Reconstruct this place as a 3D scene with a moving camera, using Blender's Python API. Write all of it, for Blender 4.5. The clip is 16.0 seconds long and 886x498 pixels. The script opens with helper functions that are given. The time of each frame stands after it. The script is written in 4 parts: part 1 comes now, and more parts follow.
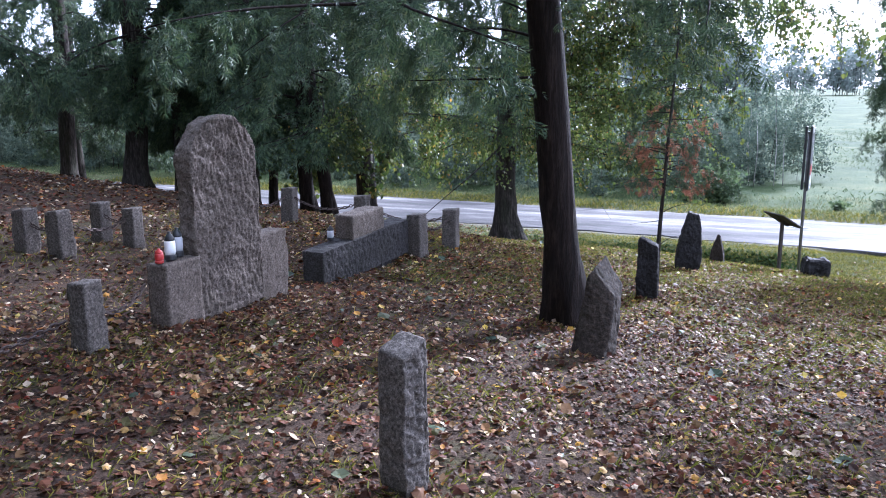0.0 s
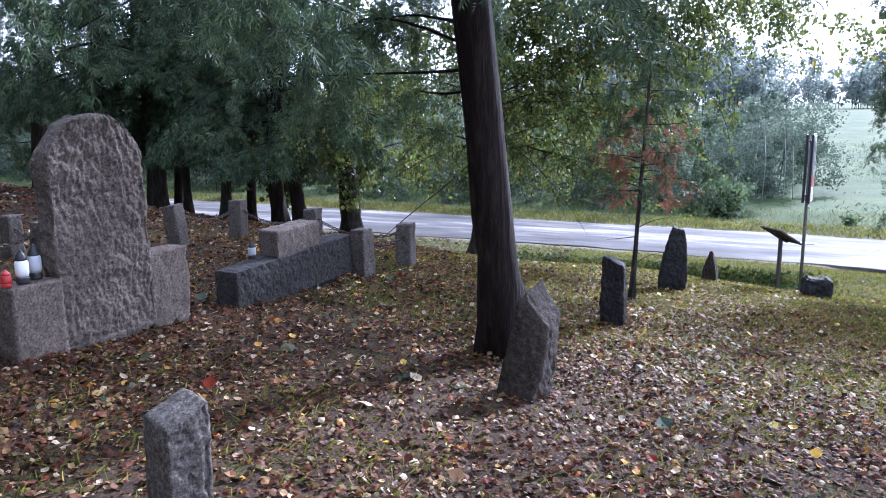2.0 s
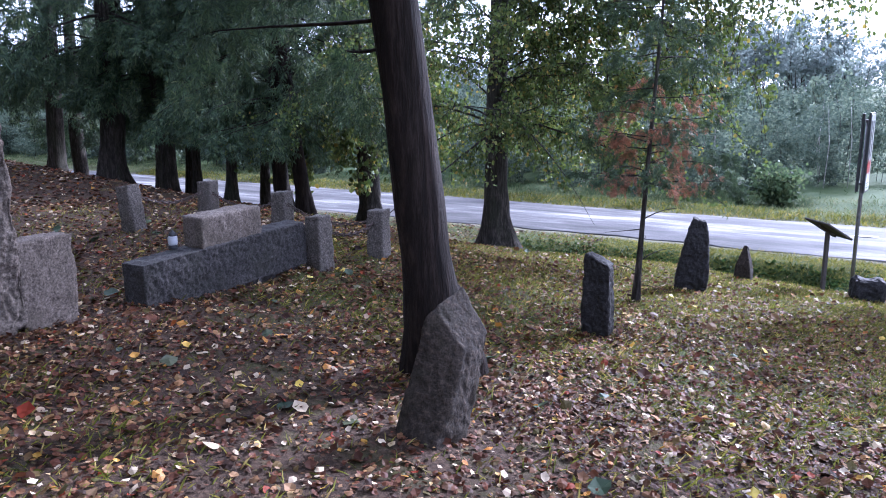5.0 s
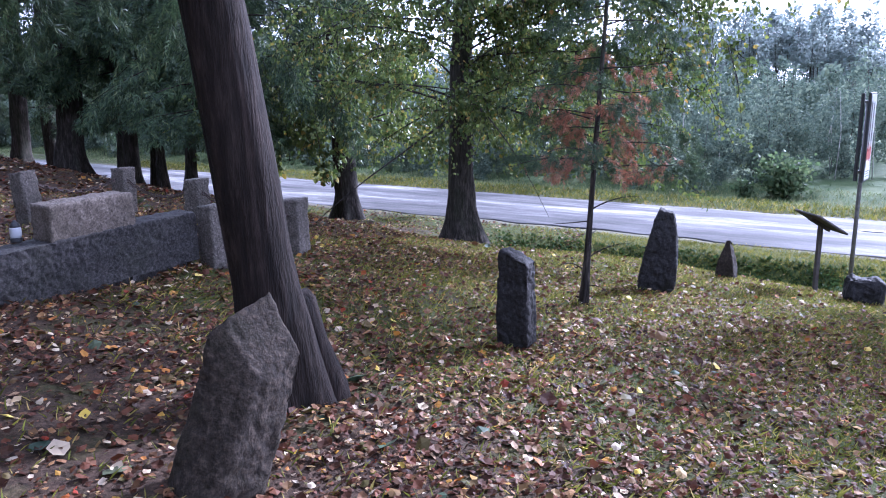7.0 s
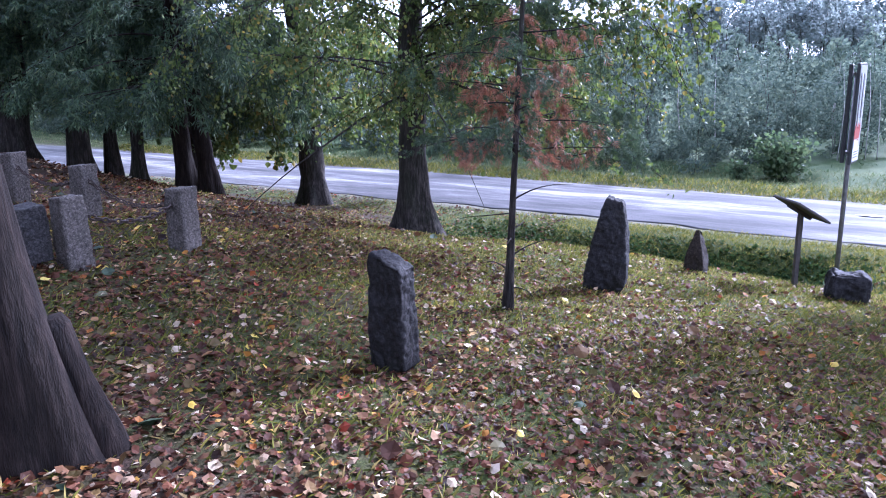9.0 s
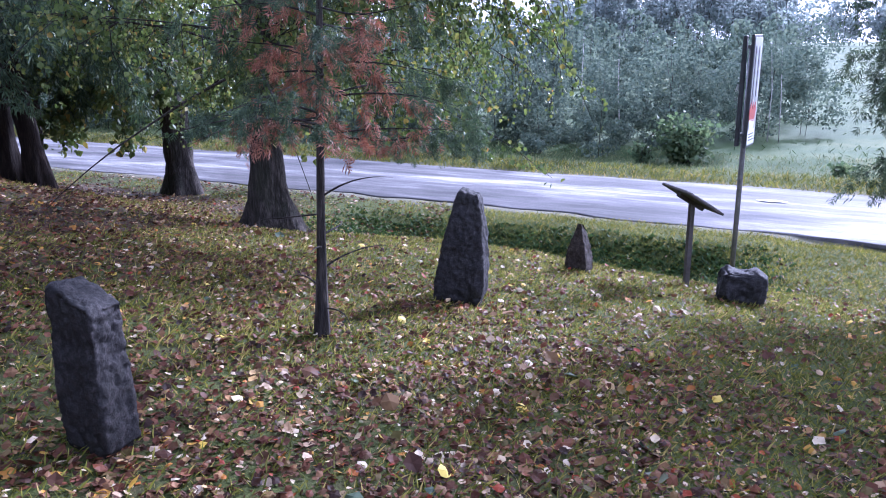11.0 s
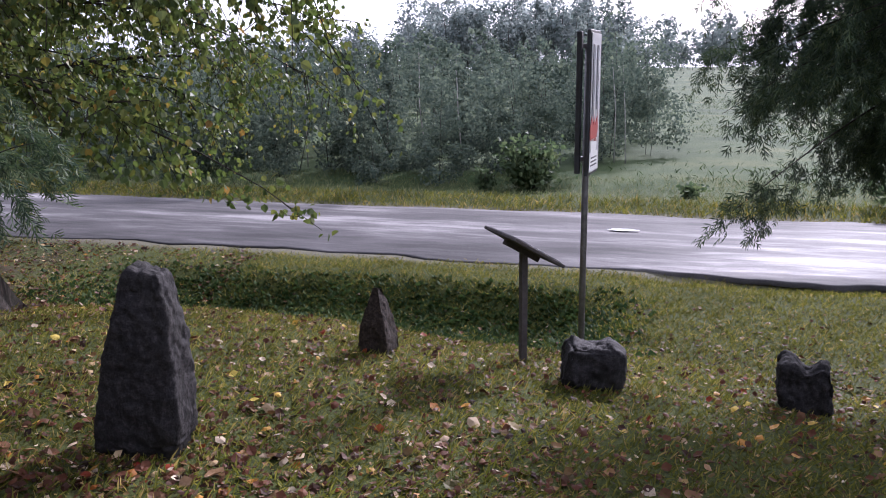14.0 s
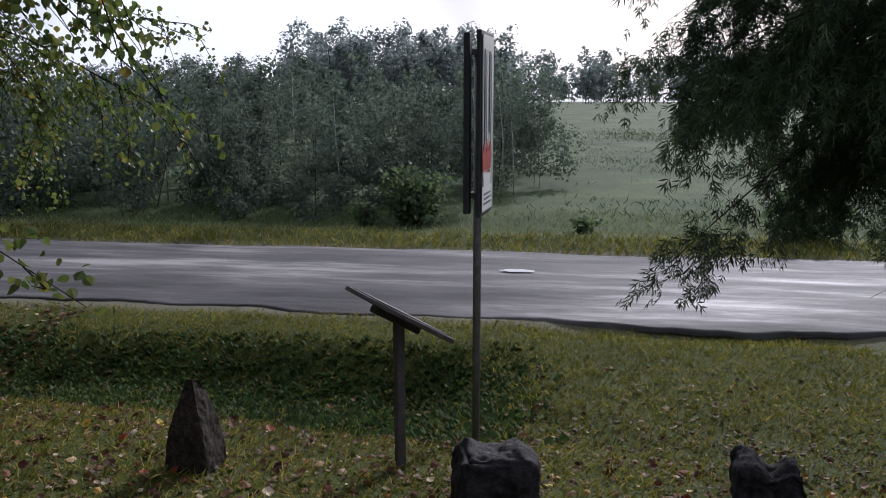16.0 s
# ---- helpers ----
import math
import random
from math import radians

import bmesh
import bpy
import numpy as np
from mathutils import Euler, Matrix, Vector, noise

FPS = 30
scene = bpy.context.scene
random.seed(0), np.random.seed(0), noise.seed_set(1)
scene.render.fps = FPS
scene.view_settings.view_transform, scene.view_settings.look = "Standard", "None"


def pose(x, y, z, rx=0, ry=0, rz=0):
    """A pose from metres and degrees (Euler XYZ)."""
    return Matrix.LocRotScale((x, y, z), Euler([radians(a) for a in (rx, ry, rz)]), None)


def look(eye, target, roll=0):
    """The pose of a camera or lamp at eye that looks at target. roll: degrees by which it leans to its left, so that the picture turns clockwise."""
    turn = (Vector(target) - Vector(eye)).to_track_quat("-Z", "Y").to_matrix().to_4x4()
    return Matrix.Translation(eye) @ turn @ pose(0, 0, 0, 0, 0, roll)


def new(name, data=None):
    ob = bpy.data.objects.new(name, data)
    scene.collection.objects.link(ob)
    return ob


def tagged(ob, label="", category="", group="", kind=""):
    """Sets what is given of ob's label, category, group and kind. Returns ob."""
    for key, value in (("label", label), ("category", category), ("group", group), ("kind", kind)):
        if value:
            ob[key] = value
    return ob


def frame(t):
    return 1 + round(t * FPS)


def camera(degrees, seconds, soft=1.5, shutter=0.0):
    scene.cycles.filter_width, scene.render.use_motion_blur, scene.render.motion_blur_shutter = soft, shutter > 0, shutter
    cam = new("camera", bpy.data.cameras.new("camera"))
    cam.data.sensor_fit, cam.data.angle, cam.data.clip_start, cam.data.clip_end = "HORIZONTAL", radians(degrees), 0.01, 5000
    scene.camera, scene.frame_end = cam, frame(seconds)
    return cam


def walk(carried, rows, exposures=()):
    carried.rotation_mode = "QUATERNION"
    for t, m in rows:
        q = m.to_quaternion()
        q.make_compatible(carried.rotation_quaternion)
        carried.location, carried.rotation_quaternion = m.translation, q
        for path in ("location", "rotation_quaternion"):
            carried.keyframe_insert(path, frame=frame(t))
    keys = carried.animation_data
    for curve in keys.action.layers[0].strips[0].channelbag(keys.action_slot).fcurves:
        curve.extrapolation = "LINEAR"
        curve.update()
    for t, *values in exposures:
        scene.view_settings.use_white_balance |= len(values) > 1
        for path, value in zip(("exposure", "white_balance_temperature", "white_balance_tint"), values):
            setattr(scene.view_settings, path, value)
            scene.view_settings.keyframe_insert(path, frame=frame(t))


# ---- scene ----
cam = camera(60.3, 16.0, 1.0)
METRES, EYE, TILT, LEAN, TURN = 10.4, 1.95, 0.0, 0.0, 24.6
ROWS = [
    (0.0, 0.0, 0.0, 0.0, -0.1, -11.7, 0.5),
    (0.5, 0.0176, 0.0247, -0.0053, 0.1, -11.29, 0.57),
    (1.0, 0.0308, 0.0492, -0.0114, 0.31, -10.98, 0.64),
    (1.5, 0.0489, 0.0696, -0.0118, 0.59, -10.72, 0.6),
    (2.0, 0.0718, 0.0871, -0.0136, 1.17, -10.63, 0.62),
    (2.5, 0.0874, 0.106, -0.0205, 1.8, -10.65, 0.64),
    (3.0, 0.0998, 0.1228, -0.0199, 2.29, -10.76, 0.48),
    (3.5, 0.1143, 0.1373, -0.0205, 3.21, -11.0, 0.42),
    (6.0, 0.1893, 0.2447, -0.0348, 6.79, -12.16, 0.57),
    (6.5, 0.2123, 0.2696, -0.0407, 7.03, -12.16, 0.59),
    (7.0, 0.2271, 0.2963, -0.0463, 7.25, -12.24, 0.66),
    (7.5, 0.2462, 0.3227, -0.0489, 7.63, -12.53, 0.71),
    (8.0, 0.2677, 0.345, -0.0506, 8.22, -12.86, 0.87),
    (10.5, 0.3372, 0.4839, -0.066, 5.47, -14.93, 0.64),
    (11.0, 0.3522, 0.5194, -0.0699, 2.35, -14.94, 0.56),
    (11.5, 0.3652, 0.5564, -0.0732, -2.82, -14.71, 0.38),
    (12.0, 0.3785, 0.5924, -0.0783, -6.0, -14.27, 0.47),
    (12.5, 0.3867, 0.6284, -0.0836, -6.84, -14.04, 0.58),
    (13.0, 0.4032, 0.6606, -0.0873, -7.25, -13.66, 0.76),
    (13.5, 0.4169, 0.6903, -0.0873, -7.63, -13.45, 0.99),
    (14.0, 0.4288, 0.7241, -0.0907, -8.03, -13.15, 0.92),
    (14.5, 0.4417, 0.7583, -0.0951, -8.9, -12.64, 0.8),
    (15.0, 0.4484, 0.7932, -0.0975, -10.03, -12.19, 0.56),
    (15.5, 0.4569, 0.8268, -0.0989, -13.74, -11.57, 0.05),
    (16.0, 0.4698, 0.8576, -0.1031, -16.37, -10.94, 0.1),
]
EXPOSURES = [(0.0, 1.75, 5000, 20), (7.0, 1.82, 4800, 28), (10.5, 1.92, 4700, 32), (11.5, 1.55, 4850, 33), (12.5, 1.3, 5200, 31), (14.0, 0.85, 5550, 29), (15.0, 0.38, 5700, 26), (16.0, -0.1, 5650, 18)]
walk(cam, [(t, pose(0, 0, EYE, TILT, LEAN, TURN) @ pose(METRES * x, METRES * y, METRES * z, 90 + pitch, roll, yaw)) for t, x, y, z, yaw, pitch, roll in ROWS], EXPOSURES)

# ---- light ----
SUN_EL, SUN_AZ = 29.0, 17.0
sun = new("sun", bpy.data.lights.new("sun", "SUN"))
sun.data.energy, sun.data.angle, sun.data.color = 5.0, radians(4.0), (1.0, 0.95, 0.88)
to_sun = Vector((math.sin(radians(SUN_AZ)) * math.cos(radians(SUN_EL)), math.cos(radians(SUN_AZ)) * math.cos(radians(SUN_EL)), math.sin(radians(SUN_EL))))
sun.matrix_world = look(to_sun * 60, (0, 0, 0))
world = bpy.data.worlds.new("world")
scene.world = world
world.use_nodes = True
wn, wl = world.node_tree.nodes, world.node_tree.links
bg = wn["Background"]
sky = wn.new("ShaderNodeTexSky")
sky.sky_type, sky.sun_disc = "NISHITA", False
sky.sun_elevation, sky.sun_rotation = radians(SUN_EL), radians(SUN_AZ)
sky.air_density, sky.dust_density = 1.2, 4.0
cloud = wn.new("ShaderNodeTexNoise")
cloud.inputs["Scale"].default_value, cloud.inputs["Detail"].default_value = 3.0, 6.0
ramp = wn.new("ShaderNodeValToRGB")
ramp.color_ramp.elements[0].position, ramp.color_ramp.elements[0].color = 0.36, (5.2, 5.5, 6.1, 1)
ramp.color_ramp.elements[1].position, ramp.color_ramp.elements[1].color = 0.52, (10.4, 10.6, 11.0, 1)
mix = wn.new("ShaderNodeMix")
mix.data_type = "RGBA"
mix.inputs["Factor"].default_value = 0.72
wl.new(cloud.outputs["Fac"], ramp.inputs["Fac"])
wl.new(sky.outputs["Color"], mix.inputs["A"])
wl.new(ramp.outputs["Color"], mix.inputs["B"])
wl.new(mix.outputs["Result"], bg.inputs["Color"])
bg.inputs["Strength"].default_value = 0.12


# ---- materials ----
def nodes_of(name):
    m = bpy.data.materials.new(name)
    m.use_nodes = True
    nt = m.node_tree
    return m, nt, nt.nodes["Principled BSDF"]


def noise_tex(nt, scale, detail=4.0, rough=0.6, coords=None):
    n = nt.nodes.new("ShaderNodeTexNoise")
    n.inputs["Scale"].default_value, n.inputs["Detail"].default_value, n.inputs["Roughness"].default_value = scale, detail, rough
    if coords is not None:
        nt.links.new(coords, n.inputs["Vector"])
    return n


def colour_ramp(nt, fac, stops, constant=False):
    r = nt.nodes.new("ShaderNodeValToRGB")
    e = r.color_ramp.elements
    while len(e) < len(stops):
        e.new(0.5)
    for k, (p, c) in zip(e, stops):
        k.position, k.color = p, (*c, 1)
    if constant:
        r.color_ramp.interpolation = "CONSTANT"
    nt.links.new(fac, r.inputs["Fac"])
    return r.outputs["Color"]


def mixed(nt, a, b, fac, mode="MIX"):
    m = nt.nodes.new("ShaderNodeMix")
    m.data_type, m.blend_type = "RGBA", mode
    for key, v in (("A", a), ("B", b), ("Factor", fac)):
        if isinstance(v, (int, float)):
            m.inputs[key].default_value = v
        elif isinstance(v, tuple):
            m.inputs[key].default_value = (*v, 1)
        else:
            nt.links.new(v, m.inputs[key])
    return m.outputs["Result"]


def bump(nt, bsdf, height, strength, dist):
    b = nt.nodes.new("ShaderNodeBump")
    b.inputs["Strength"].default_value, b.inputs["Distance"].default_value = strength, dist
    nt.links.new(height, b.inputs["Height"])
    nt.links.new(b.outputs["Normal"], bsdf.inputs["Normal"])


def obj_coords(nt):
    return nt.nodes.new("ShaderNodeTexCoord").outputs["Object"]


def world_coords(nt):
    return nt.nodes.new("ShaderNodeNewGeometry").outputs["Position"]


def rough_mat(name, dark, mid, light, grain=60.0, stain=3.0, stain_colour=None, roughness=0.85, relief=0.004, speck=0.5, stretch=1.0, stain_amount=0.45):
    m, nt, b = nodes_of(name)
    co = obj_coords(nt)
    if stretch != 1.0:
        mp = nt.nodes.new("ShaderNodeMapping")
        mp.inputs["Scale"].default_value = (1, 1, stretch)
        nt.links.new(co, mp.inputs["Vector"])
        co = mp.outputs["Vector"]
    g = noise_tex(nt, grain, 5.0, 0.7, co)
    c = colour_ramp(nt, g.outputs["Fac"], [(0.3, dark), (0.5, mid), (0.7, light)])
    s = noise_tex(nt, stain, 4.0, 0.65, co)
    if stain_colour:
        k = nt.nodes.new("ShaderNodeMapRange")
        k.inputs["From Min"].default_value, k.inputs["From Max"].default_value = 0.5, 0.68
        k.inputs["To Max"].default_value = stain_amount
        nt.links.new(s.outputs["Fac"], k.inputs["Value"])
        c = mixed(nt, c, stain_colour, k.outputs["Result"])
    sp = noise_tex(nt, grain * 3.1, 2.0, 0.5, co)
    c = mixed(nt, c, colour_ramp(nt, sp.outputs["Fac"], [(0.35, (0.45, 0.45, 0.45)), (0.55, (1, 1, 1)), (0.7, (1.25, 1.22, 1.2))]), speck, "MULTIPLY")
    nt.links.new(c, b.inputs["Base Color"])
    b.inputs["Roughness"].default_value = roughness
    b.inputs["Specular IOR Level"].default_value = 0.18
    bump(nt, b, g.outputs["Fac"], 0.7, relief)
    return m


def leaf_mat(name, stops, translucent=0.3, roughness=0.55, scale_noise=2.0, gloss=0.5):
    m, nt, b = nodes_of(name)
    geo = nt.nodes.new("ShaderNodeNewGeometry")
    c = colour_ramp(nt, geo.outputs["Random Per Island"], stops)
    n = noise_tex(nt, scale_noise, 3.0, 0.6, geo.outputs["Position"])
    c = mixed(nt, c, colour_ramp(nt, n.outputs["Fac"], [(0.3, (0.6, 0.6, 0.62)), (0.7, (1.25, 1.22, 1.1))]), 0.7, "MULTIPLY")
    nt.links.new(c, b.inputs["Base Color"])
    b.inputs["Roughness"].default_value = roughness
    b.inputs["Specular IOR Level"].default_value = gloss
    if translucent:
        t = nt.nodes.new("ShaderNodeBsdfTranslucent")
        nt.links.new(c, t.inputs["Color"])
        mx = nt.nodes.new("ShaderNodeMixShader")
        mx.inputs["Fac"].default_value = translucent
        nt.links.new(b.outputs["BSDF"], mx.inputs[1])
        nt.links.new(t.outputs["BSDF"], mx.inputs[2])
        nt.links.new(mx.outputs["Shader"], nt.nodes["Material Output"].inputs["Surface"])
    return m


def plain_mat(name, colour, roughness=0.5, metallic=0.0, wear=0.25, scale=25.0):
    m, nt, b = nodes_of(name)
    n = noise_tex(nt, scale, 5.0, 0.65, obj_coords(nt))
    lo = tuple(v * (1 - wear) for v in colour)
    hi = tuple(min(1, v * (1 + wear)) for v in colour)
    nt.links.new(colour_ramp(nt, n.outputs["Fac"], [(0.3, lo), (0.7, hi)]), b.inputs["Base Color"])
    b.inputs["Roughness"].default_value, b.inputs["Metallic"].default_value = roughness, metallic
    bump(nt, b, n.outputs["Fac"], 0.3, 0.001)
    return m


GRANITE = rough_mat("granite_light", (0.0241, 0.02025, 0.01746), (0.09734, 0.0828, 0.07071), (0.2178, 0.189, 0.1659), 55, 2.5, (0.05562, 0.0486, 0.03492), 0.85, 0.006, 0.8)
GRANITE_PINK = rough_mat("granite_pink", (0.02788, 0.02173, 0.01681), (0.1132, 0.0902, 0.0738), (0.2214, 0.1845, 0.1558), 60, 2.2, (0.0656, 0.05412, 0.03936), 0.85, 0.006, 0.8)
GRANITE_DARK = rough_mat("granite_dark", (0.0112, 0.01, 0.0096), (0.0368, 0.0328, 0.0312), (0.088, 0.0792, 0.0752), 58, 3.0, (0.0288, 0.028, 0.0208))
FIELDSTONE = rough_mat("fieldstone", (0.007418, 0.005292, 0.0038), (0.02473, 0.01782, 0.01252), (0.0544, 0.03996, 0.02861), 34, 5.0, (0.01855, 0.0162, 0.008047), 0.88, 0.014, 0.7)
STONE_BLACK = rough_mat("dark_fieldstone", (0.005054, 0.004524, 0.004352), (0.01601, 0.01404, 0.01342), (0.03791, 0.03276, 0.03047), 38, 4.0, (0.0219, 0.02028, 0.01451), 0.8, 0.012, 0.7)
BARK = rough_mat("bark", (0.007, 0.006, 0.005), (0.026, 0.021, 0.017), (0.07, 0.058, 0.048), 26, 3.0, (0.04, 0.045, 0.025), 0.95, 0.03, 0.5, 0.16)
BARK_RED = rough_mat("bark_reddish", (0.003375, 0.0024, 0.00195), (0.01275, 0.0084, 0.006375), (0.03525, 0.024, 0.01875), 24, 3.0, (0.018, 0.015, 0.01125), 0.95, 0.03, 0.5, 0.14)
BARK_PALE = rough_mat("bark_birch", (0.12, 0.11, 0.1), (0.35, 0.33, 0.3), (0.5, 0.48, 0.45), 8, 3.0, (0.1, 0.09, 0.08), 0.85, 0.004)
THUJA = leaf_mat("thuja_foliage", [(0.0, (0.02, 0.038, 0.02)), (0.45, (0.04, 0.068, 0.032)), (0.8, (0.068, 0.105, 0.044)), (1.0, (0.1, 0.122, 0.05))], 0.3, 0.6, 2.0, 0.3)
DEAD_NEEDLE = leaf_mat("dead_foliage", [(0.0, (0.1615, 0.05525, 0.02805)), (0.6, (0.2746, 0.1062, 0.0561)), (1.0, (0.3392, 0.17, 0.1029))], 0.4)
LINDEN = leaf_mat("linden_foliage", [(0.0, (0.04264, 0.06929, 0.01703)), (0.5, (0.09061, 0.1279, 0.0299)), (0.93, (0.1495, 0.169, 0.039)), (0.985, (0.2558, 0.2025, 0.03731)), (1.0, (0.2985, 0.1706, 0.04264))], 0.45, 0.5, 2.0, 0.3)
# Greens greyed and blued so the leaf colour itself carries the haze.
HAZED_WOOD = leaf_mat("hazed_wood_foliage", [(0.0, (0.05617, 0.0804, 0.06268)), (0.6, (0.1011, 0.1324, 0.1003)), (1.0, (0.1572, 0.1892, 0.1316))], 0.4, 0.8, 0.6, 0.06)
# Pale blue-grey leaf colour: distance haze is painted into pines and tree line.
HAZED_PINE = leaf_mat("hazed_pine_foliage", [(0.0, (0.14, 0.175, 0.17)), (1.0, (0.22, 0.25, 0.235))], 0.75, 0.7, 0.3, 0.15)
BUSH = leaf_mat("bush_foliage", [(0.0, (0.048, 0.076, 0.036)), (0.7, (0.08, 0.116, 0.052)), (1.0, (0.12, 0.148, 0.068))], 0.55, 0.6, 2.0, 0.2)
LITTER = leaf_mat("leaf_litter", [(0.0, (0.01603, 0.007505, 0.003883)), (0.14, (0.04372, 0.01561, 0.007306)), (0.27, (0.08381, 0.02762, 0.01234)), (0.38, (0.03207, 0.0138, 0.006393)), (0.48, (0.1165, 0.04202, 0.01919)), (0.58, (0.05466, 0.02701, 0.01234)), (0.68, (0.1531, 0.07505, 0.03563)), (0.76, (0.05101, 0.04683, 0.01279)), (0.85, (0.2041, 0.105, 0.04339)), (0.93, (0.4162, 0.34, 0.2473)), (0.965, (0.2915, 0.1621, 0.02284)), (0.982, (0.2041, 0.06604, 0.01142)), (0.99, (0.1488, 0.01788, 0.007765)), (1.0, (0.1672, 0.03061, 0.009721))], 0.14, 0.62, 6.0, 0.13)
BIG_LEAF = leaf_mat("large_green_leaves", [(0.0, (0.02, 0.036, 0.018)), (0.5, (0.045, 0.065, 0.032)), (0.8, (0.085, 0.09, 0.045)), (1.0, (0.2, 0.14, 0.05))], 0.12, 0.6, 3.0, 0.25)
GRASS = leaf_mat("grass_blades", [(0.0, (0.05238, 0.06, 0.01056)), (0.5, (0.1222, 0.1296, 0.01848)), (0.85, (0.2095, 0.192, 0.03696)), (1.0, (0.3492, 0.252, 0.0924))], 0.45, 0.7, 1.2, 0.08)
WEED = leaf_mat("weed_leaves", [(0.0, (0.022, 0.045, 0.014)), (1.0, (0.055, 0.09, 0.025))], 0.3, 0.7, 2.0, 0.1)
DRY_GRASS = leaf_mat("dry_grass", [(0.0, (0.08602, 0.1232, 0.04845)), (0.6, (0.1486, 0.17, 0.08075)), (1.0, (0.2346, 0.2295, 0.1292))], 0.4, 0.7, 0.8, 0.1)
YELLOW_LEAF = leaf_mat("yellow_leaves", [(0.0, (0.3, 0.1, 0.02)), (0.35, (0.42, 0.2, 0.03)), (0.7, (0.52, 0.36, 0.04)), (1.0, (0.6, 0.48, 0.12))], 0.3, 0.5, 4.0, 0.25)
IRON = plain_mat("rusty_iron", (0.07, 0.05, 0.042), 0.7, 0.6, 0.4)
POST_METAL = plain_mat("weathered_galvanised_steel", (0.16, 0.15, 0.145), 0.6, 0.6, 0.3)
WOOD_DARK = plain_mat("dark_weathered_wood", (0.05, 0.04, 0.034), 0.8, 0.0, 0.35)
BOARD_BACK = plain_mat("dark_board_frame", (0.035, 0.035, 0.038), 0.5, 0.1, 0.25)
BOARD_FACE = plain_mat("board_face_grey", (0.42, 0.42, 0.44), 0.35, 0.0, 0.06)
WHITE = plain_mat("white_enamel", (0.78, 0.78, 0.77), 0.4, 0.0, 0.05)
RED = plain_mat("red_enamel", (0.4, 0.03, 0.025), 0.4, 0.0, 0.1)
BLACK = plain_mat("black_plastic", (0.02, 0.02, 0.022), 0.4, 0.0, 0.2)
INK = plain_mat("dark_print", (0.06, 0.06, 0.07), 0.5, 0.0, 0.1)


def ground_mat():
    m, nt, b = nodes_of("woodland_floor")
    co = world_coords(nt)
    fine = noise_tex(nt, 38.0, 6.0, 0.75, co)
    dirt = colour_ramp(nt, fine.outputs["Fac"], [(0.3, (0.011, 0.007, 0.0045)), (0.5, (0.036, 0.022, 0.014)), (0.68, (0.085, 0.054, 0.034))])
    tuft = noise_tex(nt, 55.0, 5.0, 0.7, co)
    grass = colour_ramp(nt, tuft.outputs["Fac"], [(0.3, (0.014, 0.019, 0.004)), (0.52, (0.045, 0.055, 0.012)), (0.72, (0.085, 0.09, 0.025))])
    field = colour_ramp(nt, noise_tex(nt, 0.35, 6.0, 0.7, co).outputs["Fac"], [(0.3, (0.018, 0.034, 0.009)), (0.5, (0.035, 0.055, 0.016)), (0.68, (0.066, 0.08, 0.028))])
    att = nt.nodes.new("ShaderNodeAttribute")
    att.attribute_name = "cover"
    sep = nt.nodes.new("ShaderNodeSeparateColor")
    nt.links.new(att.outputs["Color"], sep.inputs["Color"])
    patch = noise_tex(nt, 2.2, 5.0, 0.7, co)
    add = nt.nodes.new("ShaderNodeMath")
    add.operation = "ADD"
    nt.links.new(sep.outputs["Red"], add.inputs[0])
    nt.links.new(patch.outputs["Fac"], add.inputs[1])
    k = nt.nodes.new("ShaderNodeMapRange")
    k.inputs["From Min"].default_value, k.inputs["From Max"].default_value = 0.8, 1.1
    nt.links.new(add.outputs["Value"], k.inputs["Value"])
    c = mixed(nt, dirt, grass, k.outputs["Result"])
    c = mixed(nt, c, field, sep.outputs["Green"])
    gravel = colour_ramp(nt, noise_tex(nt, 70.0, 3.0, 0.6, co).outputs["Fac"], [(0.3, (0.11, 0.09, 0.075)), (0.7, (0.27, 0.23, 0.2))])
    c = mixed(nt, c, gravel, sep.outputs["Blue"])
    nt.links.new(c, b.inputs["Base Color"])
    b.inputs["Roughness"].default_value = 0.95
    b.inputs["Specular IOR Level"].default_value = 0.15
    bump(nt, b, fine.outputs["Fac"], 0.8, 0.02)
    return m


def asphalt_mat():
    m, nt, b = nodes_of("wet_old_asphalt")
    co = world_coords(nt)
    st = nt.nodes.new("ShaderNodeMapping")
    st.inputs["Scale"].default_value = (0.22, 1.3, 1.0)
    nt.links.new(co, st.inputs["Vector"])
    worn = noise_tex(nt, 1.2, 6.0, 0.65, st.outputs["Vector"])
    grit = noise_tex(nt, 90.0, 3.0, 0.7, co)
    c = colour_ramp(nt, worn.outputs["Fac"], [(0.36, (0.042, 0.04, 0.039)), (0.5, (0.075, 0.07, 0.069)), (0.57, (0.12, 0.113, 0.11)), (0.66, (0.23, 0.217, 0.21))])
    c = mixed(nt, c, colour_ramp(nt, grit.outputs["Fac"], [(0.3, (0.6, 0.6, 0.6)), (0.7, (1.4, 1.38, 1.36))]), 0.8, "MULTIPLY")
    nt.links.new(c, b.inputs["Base Color"])
    r = colour_ramp(nt, worn.outputs["Fac"], [(0.36, (0.78, 0.78, 0.78)), (0.5, (0.7, 0.7, 0.7)), (0.64, (0.6, 0.6, 0.6))])
    nt.links.new(r, b.inputs["Roughness"])
    b.inputs["Specular IOR Level"].default_value = 0.09
    bump(nt, b, grit.outputs["Fac"], 0.35, 0.004)
    return m


GROUND, ASPHALT = ground_mat(), asphalt_mat()
# Pale colour, smoother than the asphalt, for one small oval on the road.
PALE_PATCH = plain_mat("pale_road_patch", (0.42, 0.41, 0.4), 0.3, 0.0, 0.15)


